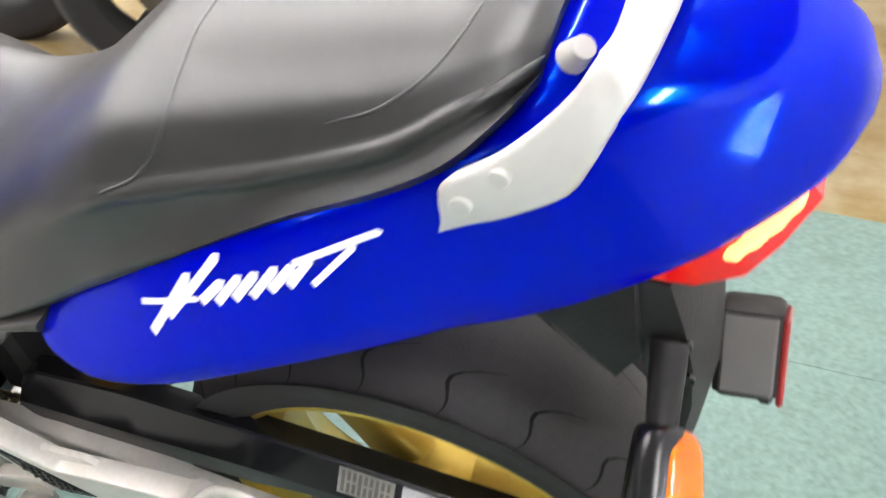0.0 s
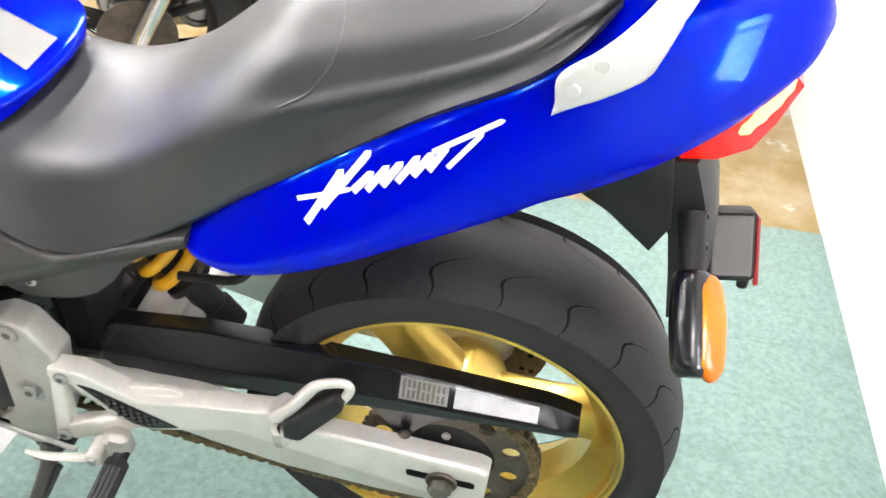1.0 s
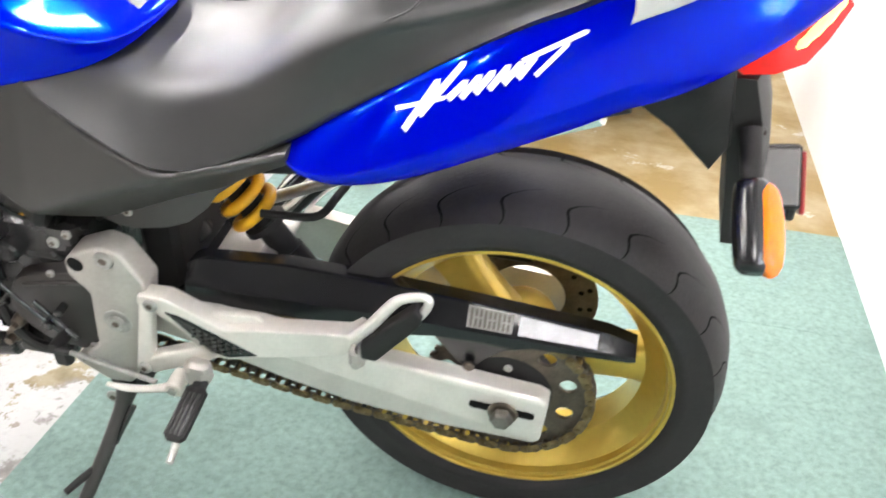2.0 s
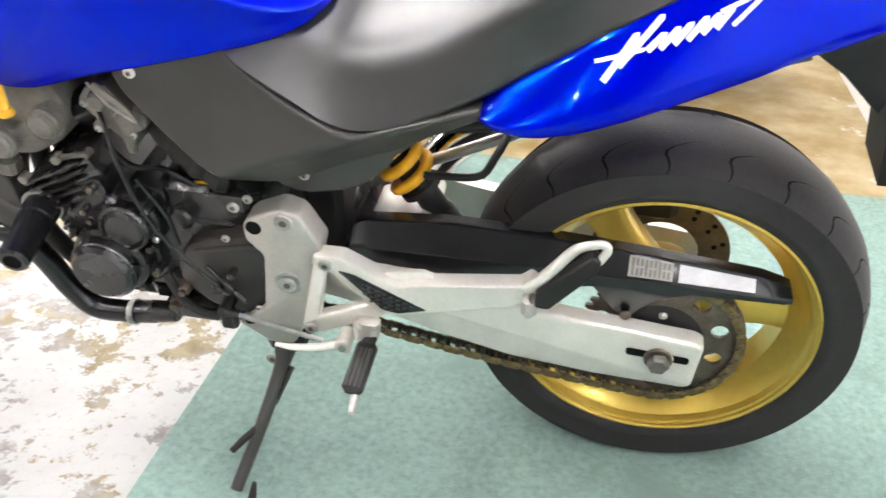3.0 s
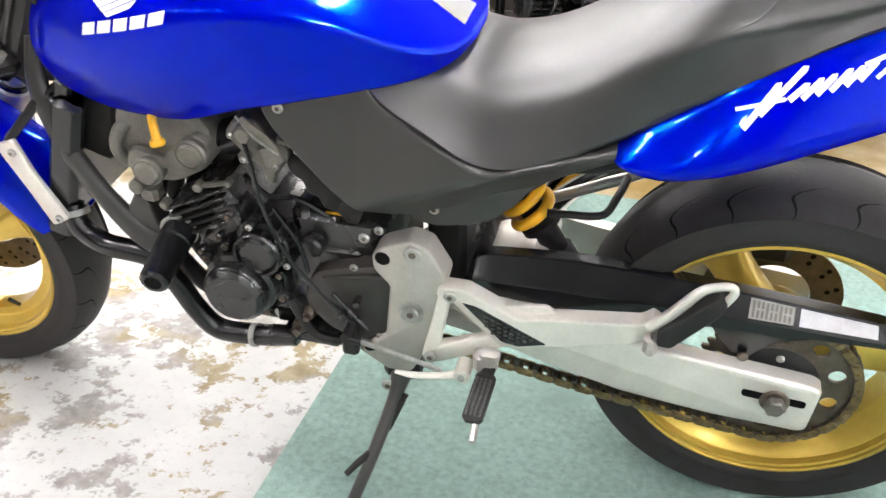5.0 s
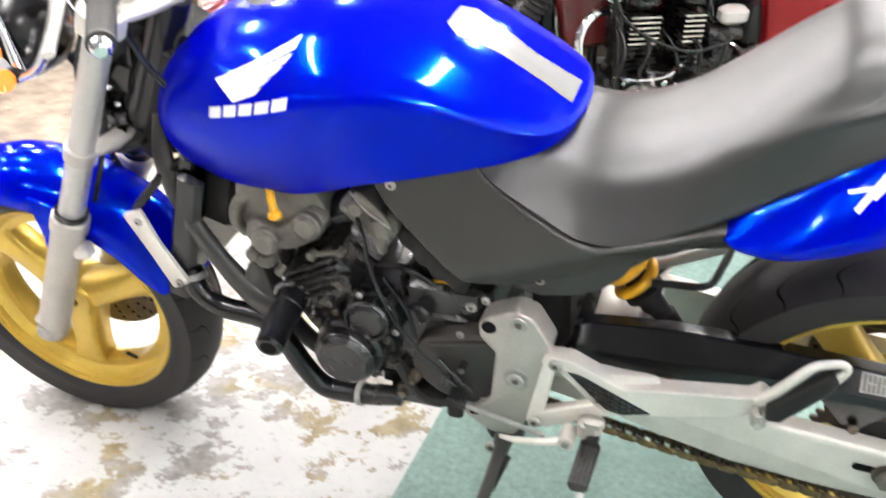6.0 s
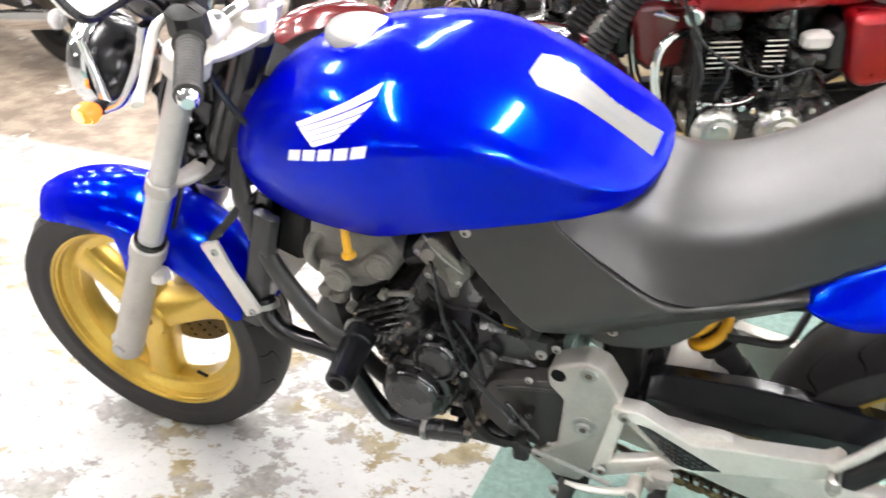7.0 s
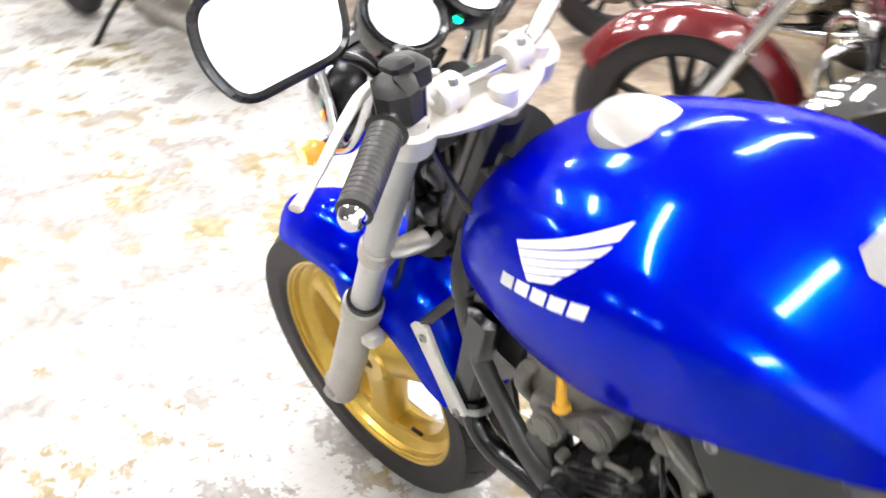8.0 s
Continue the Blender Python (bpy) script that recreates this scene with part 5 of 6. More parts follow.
part("head_tube", drum((-1.155, -0.03, 0.36), (-1.07, -0.03, 0.55), 0.045), BLACK, bike)

# handlebar, grips, switch gear, levers
LB = [(-1.092, -0.060, 0.632), (-1.092, -0.120, 0.632), (-1.086, -0.150, 0.648), (-1.064, -0.190, 0.684), (-1.025, -0.245, 0.672), (-0.962, -0.345, 0.650)]
RB = [(-1.092, -0.060, 0.632), (-1.094, 0.0, 0.632), (-1.100, 0.04, 0.642), (-1.112, 0.12, 0.688), (-1.11, 0.18, 0.69), (-1.09, 0.24, 0.675), (-1.06, 0.33, 0.655)]
bar = part("handlebar", joined(tube(LB, 0.011, 12, 24), tube(RB, 0.011, 12, 24)), CHROME, bike, "chromed tubular handlebar")


def grip(a, b):
    a, b = np.array(a, float), np.array(b, float)
    d = b - a
    g_ = part("grip", tube([a, a + d * 0.03, a + d * 0.05, a + d * 0.96, b], [0.019, 0.022, 0.0172, 0.0172, 0.018], 18), GREY, bar, "black ribbed rubber grip")
    for k in range(14):
        p_ = a + d * (0.10 + 0.06 * k)
        part("rib", drum(p_, p_ + d * 0.035, 0.0178, n=18, bevel=0.0006), GREY, g_)
    part("bar_end", drum(b, b + d / np.linalg.norm(d) * 0.016, 0.0140, 0.0120, 20, 0.004), CHROME, g_, "chromed bar end")


grip(LB[4], (-0.968, -0.335, 0.652))
grip(RB[5], (-1.062, 0.325, 0.656))
part("switch_box", joined(box((-1.048, -0.212, 0.682), (0.06, 0.045, 0.055), 0.012, pose(0, 0, 0, 0, 0, -32)), box((-1.055, -0.20, 0.712), (0.03, 0.03, 0.016), 0.005)), MATT, bar, "black switch housing")
part("switch_box", box((-1.10, 0.205, 0.684), (0.06, 0.045, 0.055), 0.012, pose(0, 0, 0, 0, 0, 20)), MATT, bar)
part("lever", tube([(-1.078, -0.185, 0.684), (-1.090, -0.225, 0.678), (-1.045, -0.32, 0.652), (-1.025, -0.36, 0.645)], [0.010, 0.008, 0.006, 0.008], 10, 18, 0.7), ALU, bar, "bare aluminium clutch lever")
part("lever", tube([(-1.13, 0.18, 0.684), (-1.155, 0.225, 0.678), (-1.135, 0.32, 0.652), (-1.12, 0.36, 0.645)], [0.010, 0.008, 0.006, 0.008], 10, 18, 0.7), ALU, bar, "bare aluminium brake lever")
part("lever_perch", box((-1.070, -0.175, 0.690), (0.045, 0.035, 0.035), 0.008), MATT, bar)
part("brake_reservoir", joined(box((-1.13, 0.14, 0.735), (0.055, 0.06, 0.035), 0.01), box((-1.13, 0.14, 0.755), (0.058, 0.064, 0.008), 0.003)), MATT, bar)


# mirrors
def mirror(side):
    base = np.array((-1.088, side * 0.205, 0.695))
    head_c = np.array((-1.085, side * 0.300, 0.785))
    st = part("mirror", tube([base, base + (-0.004, side * 0.018, 0.022), head_c + (-0.024, -side * 0.030, -0.040), head_c + (-0.018, 0, -0.01)], 0.006, 10, 20), BLACK, bike, "rear-view mirror on a black stem")
    m = Matrix.Translation(head_c) @ pose(0, 0, 0, 0, -22, -side * 8)
    outline = rounded([(-0.075, 0.048), (0.070, 0.055), (0.085, 0.02), (0.062, -0.052), (-0.070, -0.046), (-0.088, 0.0)], 0.03, 5)
    shell = [[(-0.030 * (1 - s * s) , u * (0.55 + 0.45 * s ** 0.6), v * (0.55 + 0.45 * s ** 0.6)) for u, v in outline] for s in (0.0, 0.3, 0.6, 0.85, 1.0)]
    part("shell", moved(rings_to_geo(shell), m), CHROME, st, "chromed mirror shell", 60)
    part("glass", moved(rings_to_geo([[(0.0015, u * 0.94, v * 0.92) for u, v in outline], [(0.003, u * 0.93, v * 0.91) for u, v in outline]]), m), MIRROR, st, "mirror glass")
    part("rim", moved(joined(*[tube([(0.001, *(np.array(outline[i]) * 0.98)), (0.001, *(np.array(outline[(i + 1) % len(outline)]) * 0.98))], 0.005, 6) for i in range(len(outline))]), m), BLACK, st, "black rubber rim")


mirror(-1)
mirror(1)

# instruments
DASH = pose(-1.215, -0.01, 0.665, 0, 38, 0)
dash = part("instrument_panel", moved(box((0, 0, -0.012), (0.07, 0.22, 0.02), 0.008), DASH), BLACK, bike, "black instrument panel with two round dials")
for y in (-0.058, 0.058):
    dial = part("dial", moved(moved(lathe([(0.001, 0.0), (0.042, 0.0), (0.046, 0.004), (0.052, 0.010), (0.056, 0.006), (0.056, -0.02), (0.040, -0.045), (0.001, -0.05)], 36), pose(0, y, 0.01, 90, 0, 0)), DASH), BLACK, dash, "round dial with a black bezel", 35)
    part("dial_face", moved(moved(lathe([(0.0005, 0.0035), (0.043, 0.0035)], 32), pose(0, y, 0.0105, 90, 0, 0)), DASH), GLASS_DIAL, dial, "white glazed dial face")
part("pilot_lamp", moved(drum((0.028, 0.012, -0.004), (0.028, 0.012, 0.002), 0.006, n=12), DASH), GREEN_LIT, dash, "lit green pilot lamp")
part("pilot_lamp", moved(drum((0.028, 0.036, -0.004), (0.028, 0.036, 0.001), 0.005, n=12), DASH), AMBER, dash, "unlit amber pilot lamp")

# headlamp and front indicators
HL = pose(-1.365, -0.04, 0.515, 0, 0, 1.7)
hl = part("headlamp", moved(moved(lathe([(0.001, -0.065), (0.028, -0.062), (0.055, -0.046), (0.070, -0.018), (0.073, 0.0), (0.073, 0.02), (0.001, 0.022)], 40), pose(0, 0, 0, 0, 0, 90)), HL), BLACK, bike, "black headlamp bowl", 50)
part("headlamp_rim", moved(moved(lathe([(0.075, -0.006), (0.081, 0.0), (0.082, 0.02), (0.076, 0.03), (0.070, 0.026)], 44, closed=True), pose(0, 0, 0, 0, 0, 90)), HL), CHROME, hl, "chromed headlamp rim", 50)
part("headlamp_glass", moved(moved(lathe([(0.001, 0.045), (0.04, 0.041), (0.062, 0.030), (0.072, 0.022)], 36), pose(0, 0, 0, 0, 0, 90)), HL), GLASS_DIAL, hl, "clear headlamp glass", 60)
for side in (-1, 1):
    yy = -0.04 + side * 0.082
    part("headlamp_bracket", joined(tube([(-1.203, yy, 0.628), (-1.232, yy, 0.565), (-1.285, yy, 0.497), (-1.325, yy + side * 0.004, 0.476)], [0.013, 0.016, 0.013, 0.012], 12, 20, 0.6), tube([(-1.325, yy, 0.476), (-1.340, yy - side * 0.01, 0.53), (-1.348, yy - side * 0.01, 0.585)], [0.010, 0.007, 0.007], 10)), CHROME, bike, "chromed headlamp bracket")
    indicator((-1.330, yy, 0.480), (-1.334, yy + side * 0.050, 0.484), (-0.3, side * 0.6, 0), LAMP_HOT, 0.021, AMBER_LIT)
part("wiring", tube([(-1.30, -0.03, 0.47), (-1.22, -0.05, 0.42), (-1.15, -0.04, 0.47)], 0.014, 8, 16), BLACK, bike)
part("wiring", tube([(-1.10, -0.11, 0.64), (-1.14, -0.08, 0.56), (-1.17, -0.06, 0.44), (-1.12, -0.08, 0.38)], 0.007, 8, 20), BLACK, bike)
part("wiring", tube([(-1.06, -0.17, 0.68), (-1.09, -0.15, 0.60), (-1.08, -0.13, 0.52), (-1.04, -0.12, 0.46)], 0.005, 8, 20), BLACK, bike)
part("headstock_cover", box((-1.135, -0.02, 0.435), (0.11, 0.13, 0.25), 0.03, pose(0, 0, 0, 0, 25, 0)), MATT, bike, "matt black headstock")
part("horn", joined(drum((-1.215, -0.055, 0.370), (-1.222, -0.090, 0.372), 0.046, 0.040, 28, 0.005), drum((-1.222, -0.088, 0.372), (-1.224, -0.100, 0.373), 0.018, 0.014, 20, 0.003)), BLACK, bike, "round black horn")
part("horn_bracket", box((-1.20, -0.03, 0.40), (0.03, 0.05, 0.10), 0.006), STEEL, bike)
part("loom", tube([(-1.12, -0.07, 0.56), (-1.19, -0.09, 0.50), (-1.235, -0.075, 0.44), (-1.225, -0.05, 0.36), (-1.16, -0.05, 0.31)], 0.013, 10, 24), MATT, bike, "black wiring loom")
part("brake_hose", tube([(-1.13, -0.10, 0.66), (-1.20, -0.09, 0.56), (-1.255, -0.08, 0.47), (-1.27, -0.06, 0.36), (-1.30, 0.0, 0.22)], 0.0065, 8, 26), BLACK, bike)
part("speedo_cable", tube([(-1.19, -0.03, 0.62), (-1.24, -0.06, 0.52), (-1.21, -0.10, 0.42), (-1.25, -0.11, 0.30), (-1.36, -0.10, 0.10)], 0.005, 8, 30), BLACK, bike)
part("relay", box((-1.185, -0.055, 0.465), (0.05, 0.04, 0.06), 0.008, pose(0, 0, 0, 0, 20, 0)), BLACK, bike)

# front fender, with its stay down the fork leg
fender = []
angs = np.linspace(radians(20), radians(122), 34)
for a in angs:
    deg = math.degrees(a)
    depth = np.interp(deg, [20, 30, 50, 75, 100, 116, 122], [0.8, 1.0, 1.1, 1.15, 0.95, 0.75, 0.6])
    outer, inner = [], []
    for q in np.linspace(-1, 1, 15):
        y = 0.082 * math.sin(q * 1.4 * min(1, depth)) / math.sin(1.4)
        r = 0.318 - 0.072 * depth * (1 - math.cos(q * 1.4)) / (1 - math.cos(1.4))
        outer.append((r * math.cos(a), y, r * math.sin(a)))
        inner.append(((r - 0.003) * math.cos(a), y * 0.97, (r - 0.003) * math.sin(a)))
    fender.append(outer + inner[::-1])
ff = part("front_fender", moved(rings_to_geo(fender), STEER), BLUE, bike, "glossy blue painted front fender", 60)
stay = plate(rounded([(0.035, 0.275), (0.105, 0.255), (0.085, 0.20), (0.055, 0.105), (0.035, 0.110), (0.045, 0.20)], 0.008), -0.088, -0.080, 0.003)
for g_ in (stay, mirrored(stay)):
    part("fender_stay", moved(g_, STEER), BLUE, ff)
fdisc = part("brake_disc", moved(lathe([(0.075, 0.062), (0.138, 0.062), (0.138, 0.066), (0.075, 0.066)], 48, closed=True), STEER), RUST, front, "drilled steel brake disc")
for k in range(20):
    a = 2 * math.pi * k / 20
    for r in (0.098, 0.112, 0.126):
        part("disc_hole", moved(drum((r * math.cos(a + r * 3), 0.0615, r * math.sin(a + r * 3)), (r * math.cos(a + r * 3), 0.0665, r * math.sin(a + r * 3)), 0.004, n=8), STEER), GROOVE, fdisc)
part("front_caliper", moved(box((0.10, 0.075, 0.05), (0.06, 0.05, 0.09), 0.012), STEER), GOLD, bike, "gold brake caliper")
part("valve", moved(tube([(0.085, -0.02, -0.148), (0.075, -0.03, -0.128)], 0.004, 8), STEER), BLACK, front)


# ---- markings on the paint ----


def decal(host, outline, mat, label="", name="decal", lift=0.0007, step=0.006, top=False):
    """A thin film laid on the host's left flank (or its top) inside an outline in x and z (x and y)."""
    me = host.data
    tree = BVH.FromPolygons([v.co[:] for v in me.vertices], [p.vertices[:] for p in me.polygons])
    o = [Vector((x, 0, z)) for x, z in outline]
    bm = bmesh.new()
    f = bm.faces.new([bm.verts.new(v) for v in o])
    bmesh.ops.triangulate(bm, faces=[f])
    for _ in range(7):
        long_ = [e for e in bm.edges if e.calc_length() > step]
        if not long_:
            break
        bmesh.ops.subdivide_edges(bm, edges=long_, cuts=1)
        bmesh.ops.triangulate(bm, faces=[q for q in bm.faces if len(q.verts) > 3])
    for v in bm.verts:
        if top:
            hit = tree.ray_cast(Vector((v.co.x, v.co.z, 2.0)), Vector((0, 0, -1)))
        else:
            hit = tree.ray_cast(Vector((v.co.x, -1.0, v.co.z)), Vector((0, 1, 0)))
        if hit[0] is not None:
            v.co = hit[0] + hit[1].normalized() * (lift if hit[1].dot(Vector((0, 0, 1)) if top else Vector((0, -1, 0))) > 0 else -lift)
    me2 = bpy.data.meshes.new(name)
    bmesh.ops.recalc_face_normals(bm, faces=bm.faces)
    bm.to_mesh(me2)
    bm.free()
    me2.materials.append(mat)
    me2.shade_smooth()
    ob = new(name, me2)
    ob.parent = host
    return tagged(ob, label)


# a wing-shaped mark of plain slanted bars, and a bar of plain blocks under it
tips = [(-0.822, 0.588), (-0.825, 0.574), (-0.835, 0.562), (-0.848, 0.550), (-0.861, 0.538), (-0.874, 0.524)]
for i in range(5):
    s0, s1 = i / 5, (i + 0.90) / 5
    ra, rb = np.array((-0.946, 0.529)) * (1 - s0) + np.array((-0.908, 0.510)) * s0, np.array((-0.946, 0.529)) * (1 - s1) + np.array((-0.908, 0.510)) * s1
    ta = np.array(tips[i])
    tb = ta * 0.25 + np.array(tips[i + 1]) * 0.75
    decal(tank, [ra, ta, tb, rb], DECAL, "silver white slanted bar of the tank mark" if i == 0 else "", "tank_mark")
for i in range(5):
    u0, u1 = i / 5, (i + 0.82) / 5
    a, b = np.array((-0.956, 0.479)), np.array((-0.816, 0.519))
    up = np.array((0.003, 0.0155))
    p, q = a + (b - a) * u0, a + (b - a) * u1
    decal(tank, [p, q, q + up, p + up], DECAL, "", "tank_mark")

# grey panel over the back of the tank
edge_ = [(-0.657, 0.030), (-0.638, 0.047), (-0.618, 0.041), (-0.588, 0.031), (-0.552, 0.028), (-0.522, 0.029), (-0.500, 0.032), (-0.484, 0.034)]
decal(tank, [(x, -y) for x, y in edge_] + [(x, y) for x, y in reversed(edge_)], DECAL_GREY, "silver grey panel on the back of the tank", "tank_panel", top=True)

# slanted strokes along the tail, a plain mark with no letters: start, end, half width
STROKES = [((-0.1235, 0.4490), (-0.0938, 0.4970), 0.0046), ((-0.1086, 0.4650), (-0.0694, 0.5170), 0.0043), ((-0.1355, 0.4660), (-0.0852, 0.4850), 0.0026), ((-0.0803, 0.4840), (-0.0653, 0.5010), 0.0046), ((-0.0670, 0.4870), (-0.0514, 0.5080), 0.0043), ((-0.0532, 0.4930), (-0.0388, 0.5130), 0.0046), ((-0.0396, 0.4980), (-0.0240, 0.5200), 0.0043), ((-0.0258, 0.5050), (-0.0115, 0.5240), 0.0046), ((-0.0121, 0.5110), (0.0013, 0.5310), 0.0043), ((-0.0102, 0.5270), (0.0476, 0.5580), 0.0032), ((0.0044, 0.5150), (0.0310, 0.5450), 0.0032)]
for i, (p, q, w) in enumerate(STROKES):
    p, q = np.array(p), np.array(q)
    d = (q - p) / np.linalg.norm(q - p)
    n_ = np.array((-d[1], d[0])) * w
    decal(tail, [p - n_ * 0.5, p + n_, q + n_ * 0.9, q + d * w, q - n_ * 0.6], DECAL, "white slanted stroke of the tail mark" if i == 0 else "", "tail_mark", lift=0.0007 + 0.00006 * i)


# ---- the other motorcycles on show behind it ----
def alloy_wheel(owner, cx, R, half, rim_r, mat, spokes=5, y=0.0, label="dark alloy wheel"):
    """A plain wheel for the bikes behind: tyre, rim, spokes, hub."""
    prof = [(rim_r - 0.01, -half * 0.75), (rim_r + 0.03, -half), (R - 0.03, -half * 0.95), (R - 0.008, -half * 0.6), (R, 0)]
    prof = prof + [(r, -q) for r, q in reversed(prof[:-1])]
    w = part("wheel", lathe([(rim_r, -half * 0.75), (rim_r - 0.02, -half * 0.6), (rim_r - 0.035, 0), (rim_r - 0.02, half * 0.6), (rim_r, half * 0.75), (rim_r - 0.008, 0)], 40, (cx, y, R), True), mat, owner, label, 50)
    part("tyre", lathe(prof, 56, (cx, y, R)), RUBBER, w, "black rubber tyre", 60)
    for k in range(spokes):
        a = 2 * math.pi * k / spokes + 0.4
        for da in (-0.16, 0.16):
            part("spoke", tube([(cx + 0.03 * math.cos(a), y, R + 0.03 * math.sin(a)), (cx + (rim_r - 0.02) * math.cos(a + da), y, R + (rim_r - 0.02) * math.sin(a + da))], [0.016, 0.012], 8), mat, w)
    part("hub", drum((cx, y - 0.05, R), (cx, y + 0.05, R), 0.05, bevel=0.008), mat, w)
    part("brake_disc", drum((cx, y - 0.062, R), (cx, y - 0.066, R), 0.10, n=36), RUST, w, "steel brake disc")
    return w


def tank_shape(x0, x1, z0, z1, w):
    half = spline([(0, 1), (0.5, 0.95), (0.88, 0.7), (1.0, 0.4), (0.9, 0.1), (0.6, 0.0), (0, 0.0)], 16)
    rings = []
    for x, k, h in spline([(x0, 0.35, 0.55), (x0 + 0.03, 0.75, 0.85), (x0 + 0.14, 1.0, 1.0), ((x0 + x1) / 2, 0.95, 0.98), (x1 - 0.10, 0.7, 0.82), (x1 - 0.02, 0.5, 0.6), (x1, 0.3, 0.4)], 24):
        rings.append([(x, -w * k * u, z0 + (z1 - z0) * h * v) for u, v in half] + [(x, w * k * u, z0 + (z1 - z0) * h * v) for u, v in reversed(half[1:-1])])
    return rings_to_geo(rings)


def show_bike(m, label, paint, fender_mat, cover_mat, gaiters=True, lamp=True):
    """A roadster on its stand: front axle at x -1.40, rear axle at 0, ground at z 0."""
    t = thing("motorcycle", m, label, "motorcycle", "motorcycles on show")
    alloy_wheel(t, -1.40, 0.30, 0.055, 0.215, MATT)
    alloy_wheel(t, 0.0, 0.30, 0.065, 0.215, MATT)
    fk = lambda s: (-1.40 + 0.50 * s, 0.30 + 0.90 * s)
    for side in (-1, 1):
        y = side * 0.095
        leg = part("fork_leg", joined(drum((*fk(-0.02)[:1], y, fk(-0.02)[1]), (fk(0.30)[0], y, fk(0.30)[1]), 0.026, 0.024), drum((fk(0.29)[0], y, fk(0.29)[1]), (fk(0.72)[0], y, fk(0.72)[1]), 0.019)), CHROME, t, "chromed fork leg")
        if gaiters:
            pts = [(fk(s)[0], y, fk(s)[1]) for s in np.linspace(0.28, 0.52, 30)]
            part("gaiter", tube(pts, [0.036 if k % 2 else 0.027 for k in range(30)], 14), MATT, leg, "ribbed black rubber gaiter", 20)
        ind = part("indicator", tube([(fk(0.55)[0], side * 0.12, fk(0.55)[1]), (fk(0.55)[0], side * 0.17, fk(0.55)[1] - 0.005), (fk(0.55)[0], side * 0.20, fk(0.55)[1] - 0.005), (fk(0.55)[0], side * 0.23, fk(0.55)[1] - 0.005)], [0.01, 0.012, 0.032, 0.028], 12), CHROME, t, "chromed indicator")
        part("lens", drum((fk(0.55)[0] - 0.02, side * 0.21, fk(0.55)[1] - 0.005), (fk(0.55)[0] - 0.036, side * 0.21, fk(0.55)[1] - 0.005), 0.028, 0.02), AMBER, ind, "amber lens")
    part("yoke", joined(box((fk(0.56)[0] + 0.02, 0, fk(0.56)[1]), (0.09, 0.24, 0.03), 0.01, pose(0, 0, 0, 0, 29, 0)), box((fk(0.70)[0] + 0.02, 0, fk(0.70)[1]), (0.09, 0.24, 0.03), 0.01, pose(0, 0, 0, 0, 29, 0))), MATT, t)
    arc = []
    for a in np.linspace(radians(20), radians(150), 24):
        arc.append([(-1.40 + (0.325 - 0.05 * q * q) * math.cos(a), 0.07 * q, 0.30 + (0.325 - 0.05 * q * q) * math.sin(a)) for q in np.linspace(-1, 1, 9)] + [(-1.40 + (0.321 - 0.05 * q * q) * math.cos(a), 0.068 * q, 0.30 + (0.321 - 0.05 * q * q) * math.sin(a)) for q in np.linspace(1, -1, 9)])
    part("front_fender", rings_to_geo(arc), fender_mat, t, "polished front fender", 60)
    arc = [[((0.335 - 0.05 * q * q) * math.cos(a), 0.085 * q, 0.32 + (0.335 - 0.05 * q * q) * math.sin(a)) for q in np.linspace(-1, 1, 9)] + [((0.331 - 0.05 * q * q) * math.cos(a), 0.083 * q, 0.32 + (0.331 - 0.05 * q * q) * math.sin(a)) for q in np.linspace(1, -1, 9)] for a in np.linspace(radians(-5), radians(140), 24)]
    part("rear_fender", rings_to_geo(arc), fender_mat, t, "", 60)
    if lamp:
        part("headlamp", lathe([(0.001, -0.07), (0.05, -0.055), (0.082, -0.01), (0.086, 0.02), (0.001, 0.035)], 32), CHROME, t, "round chromed headlamp", 50).matrix_local = pose(-1.13, 0, 0.88, 0, 0, 90)
    for y in (-0.06, 0.06):
        d = part("dial", drum((-1.05, y, 0.985), (-1.03, y, 1.03), 0.045, 0.05, 28, 0.006), CHROME, t, "round chromed dial")
        part("dial_face", drum((-1.031, y, 1.0285), (-1.0298, y, 1.0315), 0.041, n=28), GLASS_DIAL, d)
    part("handlebar", tube([(-0.90, -0.36, 1.00), (-0.98, -0.24, 1.03), (-1.02, -0.12, 1.02), (-1.03, 0, 0.98), (-1.02, 0.12, 1.02), (-0.98, 0.24, 1.03), (-0.90, 0.36, 1.00)], 0.012, 12, 40), CHROME, t, "chromed handlebar")
    for s in (-1, 1):
        part("grip", tube([(-0.95, s * 0.27, 1.02), (-0.895, s * 0.37, 0.998)], 0.018, 12), MATT, t)
    part("tank", tank_shape(-1.02, -0.47, 0.675, 0.93, 0.16), paint, t, "glossy painted fuel tank", 60)
    sc = plate(rounded([(-0.565, 0.668), (-0.30, 0.690), (-0.08, 0.690), (-0.14, 0.58), (-0.28, 0.49), (-0.49, 0.452), (-0.535, 0.49)], 0.035), -0.150, -0.07, 0.025)
    for g_ in (sc, mirrored(sc)):
        cov = part("side_cover", g_, cover_mat, t, "glossy painted side cover", 70)
        part("badge", plate(rounded([(-0.435, 0.582), (-0.322, 0.586), (-0.322, 0.573), (-0.435, 0.569)], 0.003), -0.1515 if g_ is sc else 0.1515, -0.14 if g_ is sc else 0.14, 0.001), DECAL_GREY, cov, "pale badge strip")
    seat = []
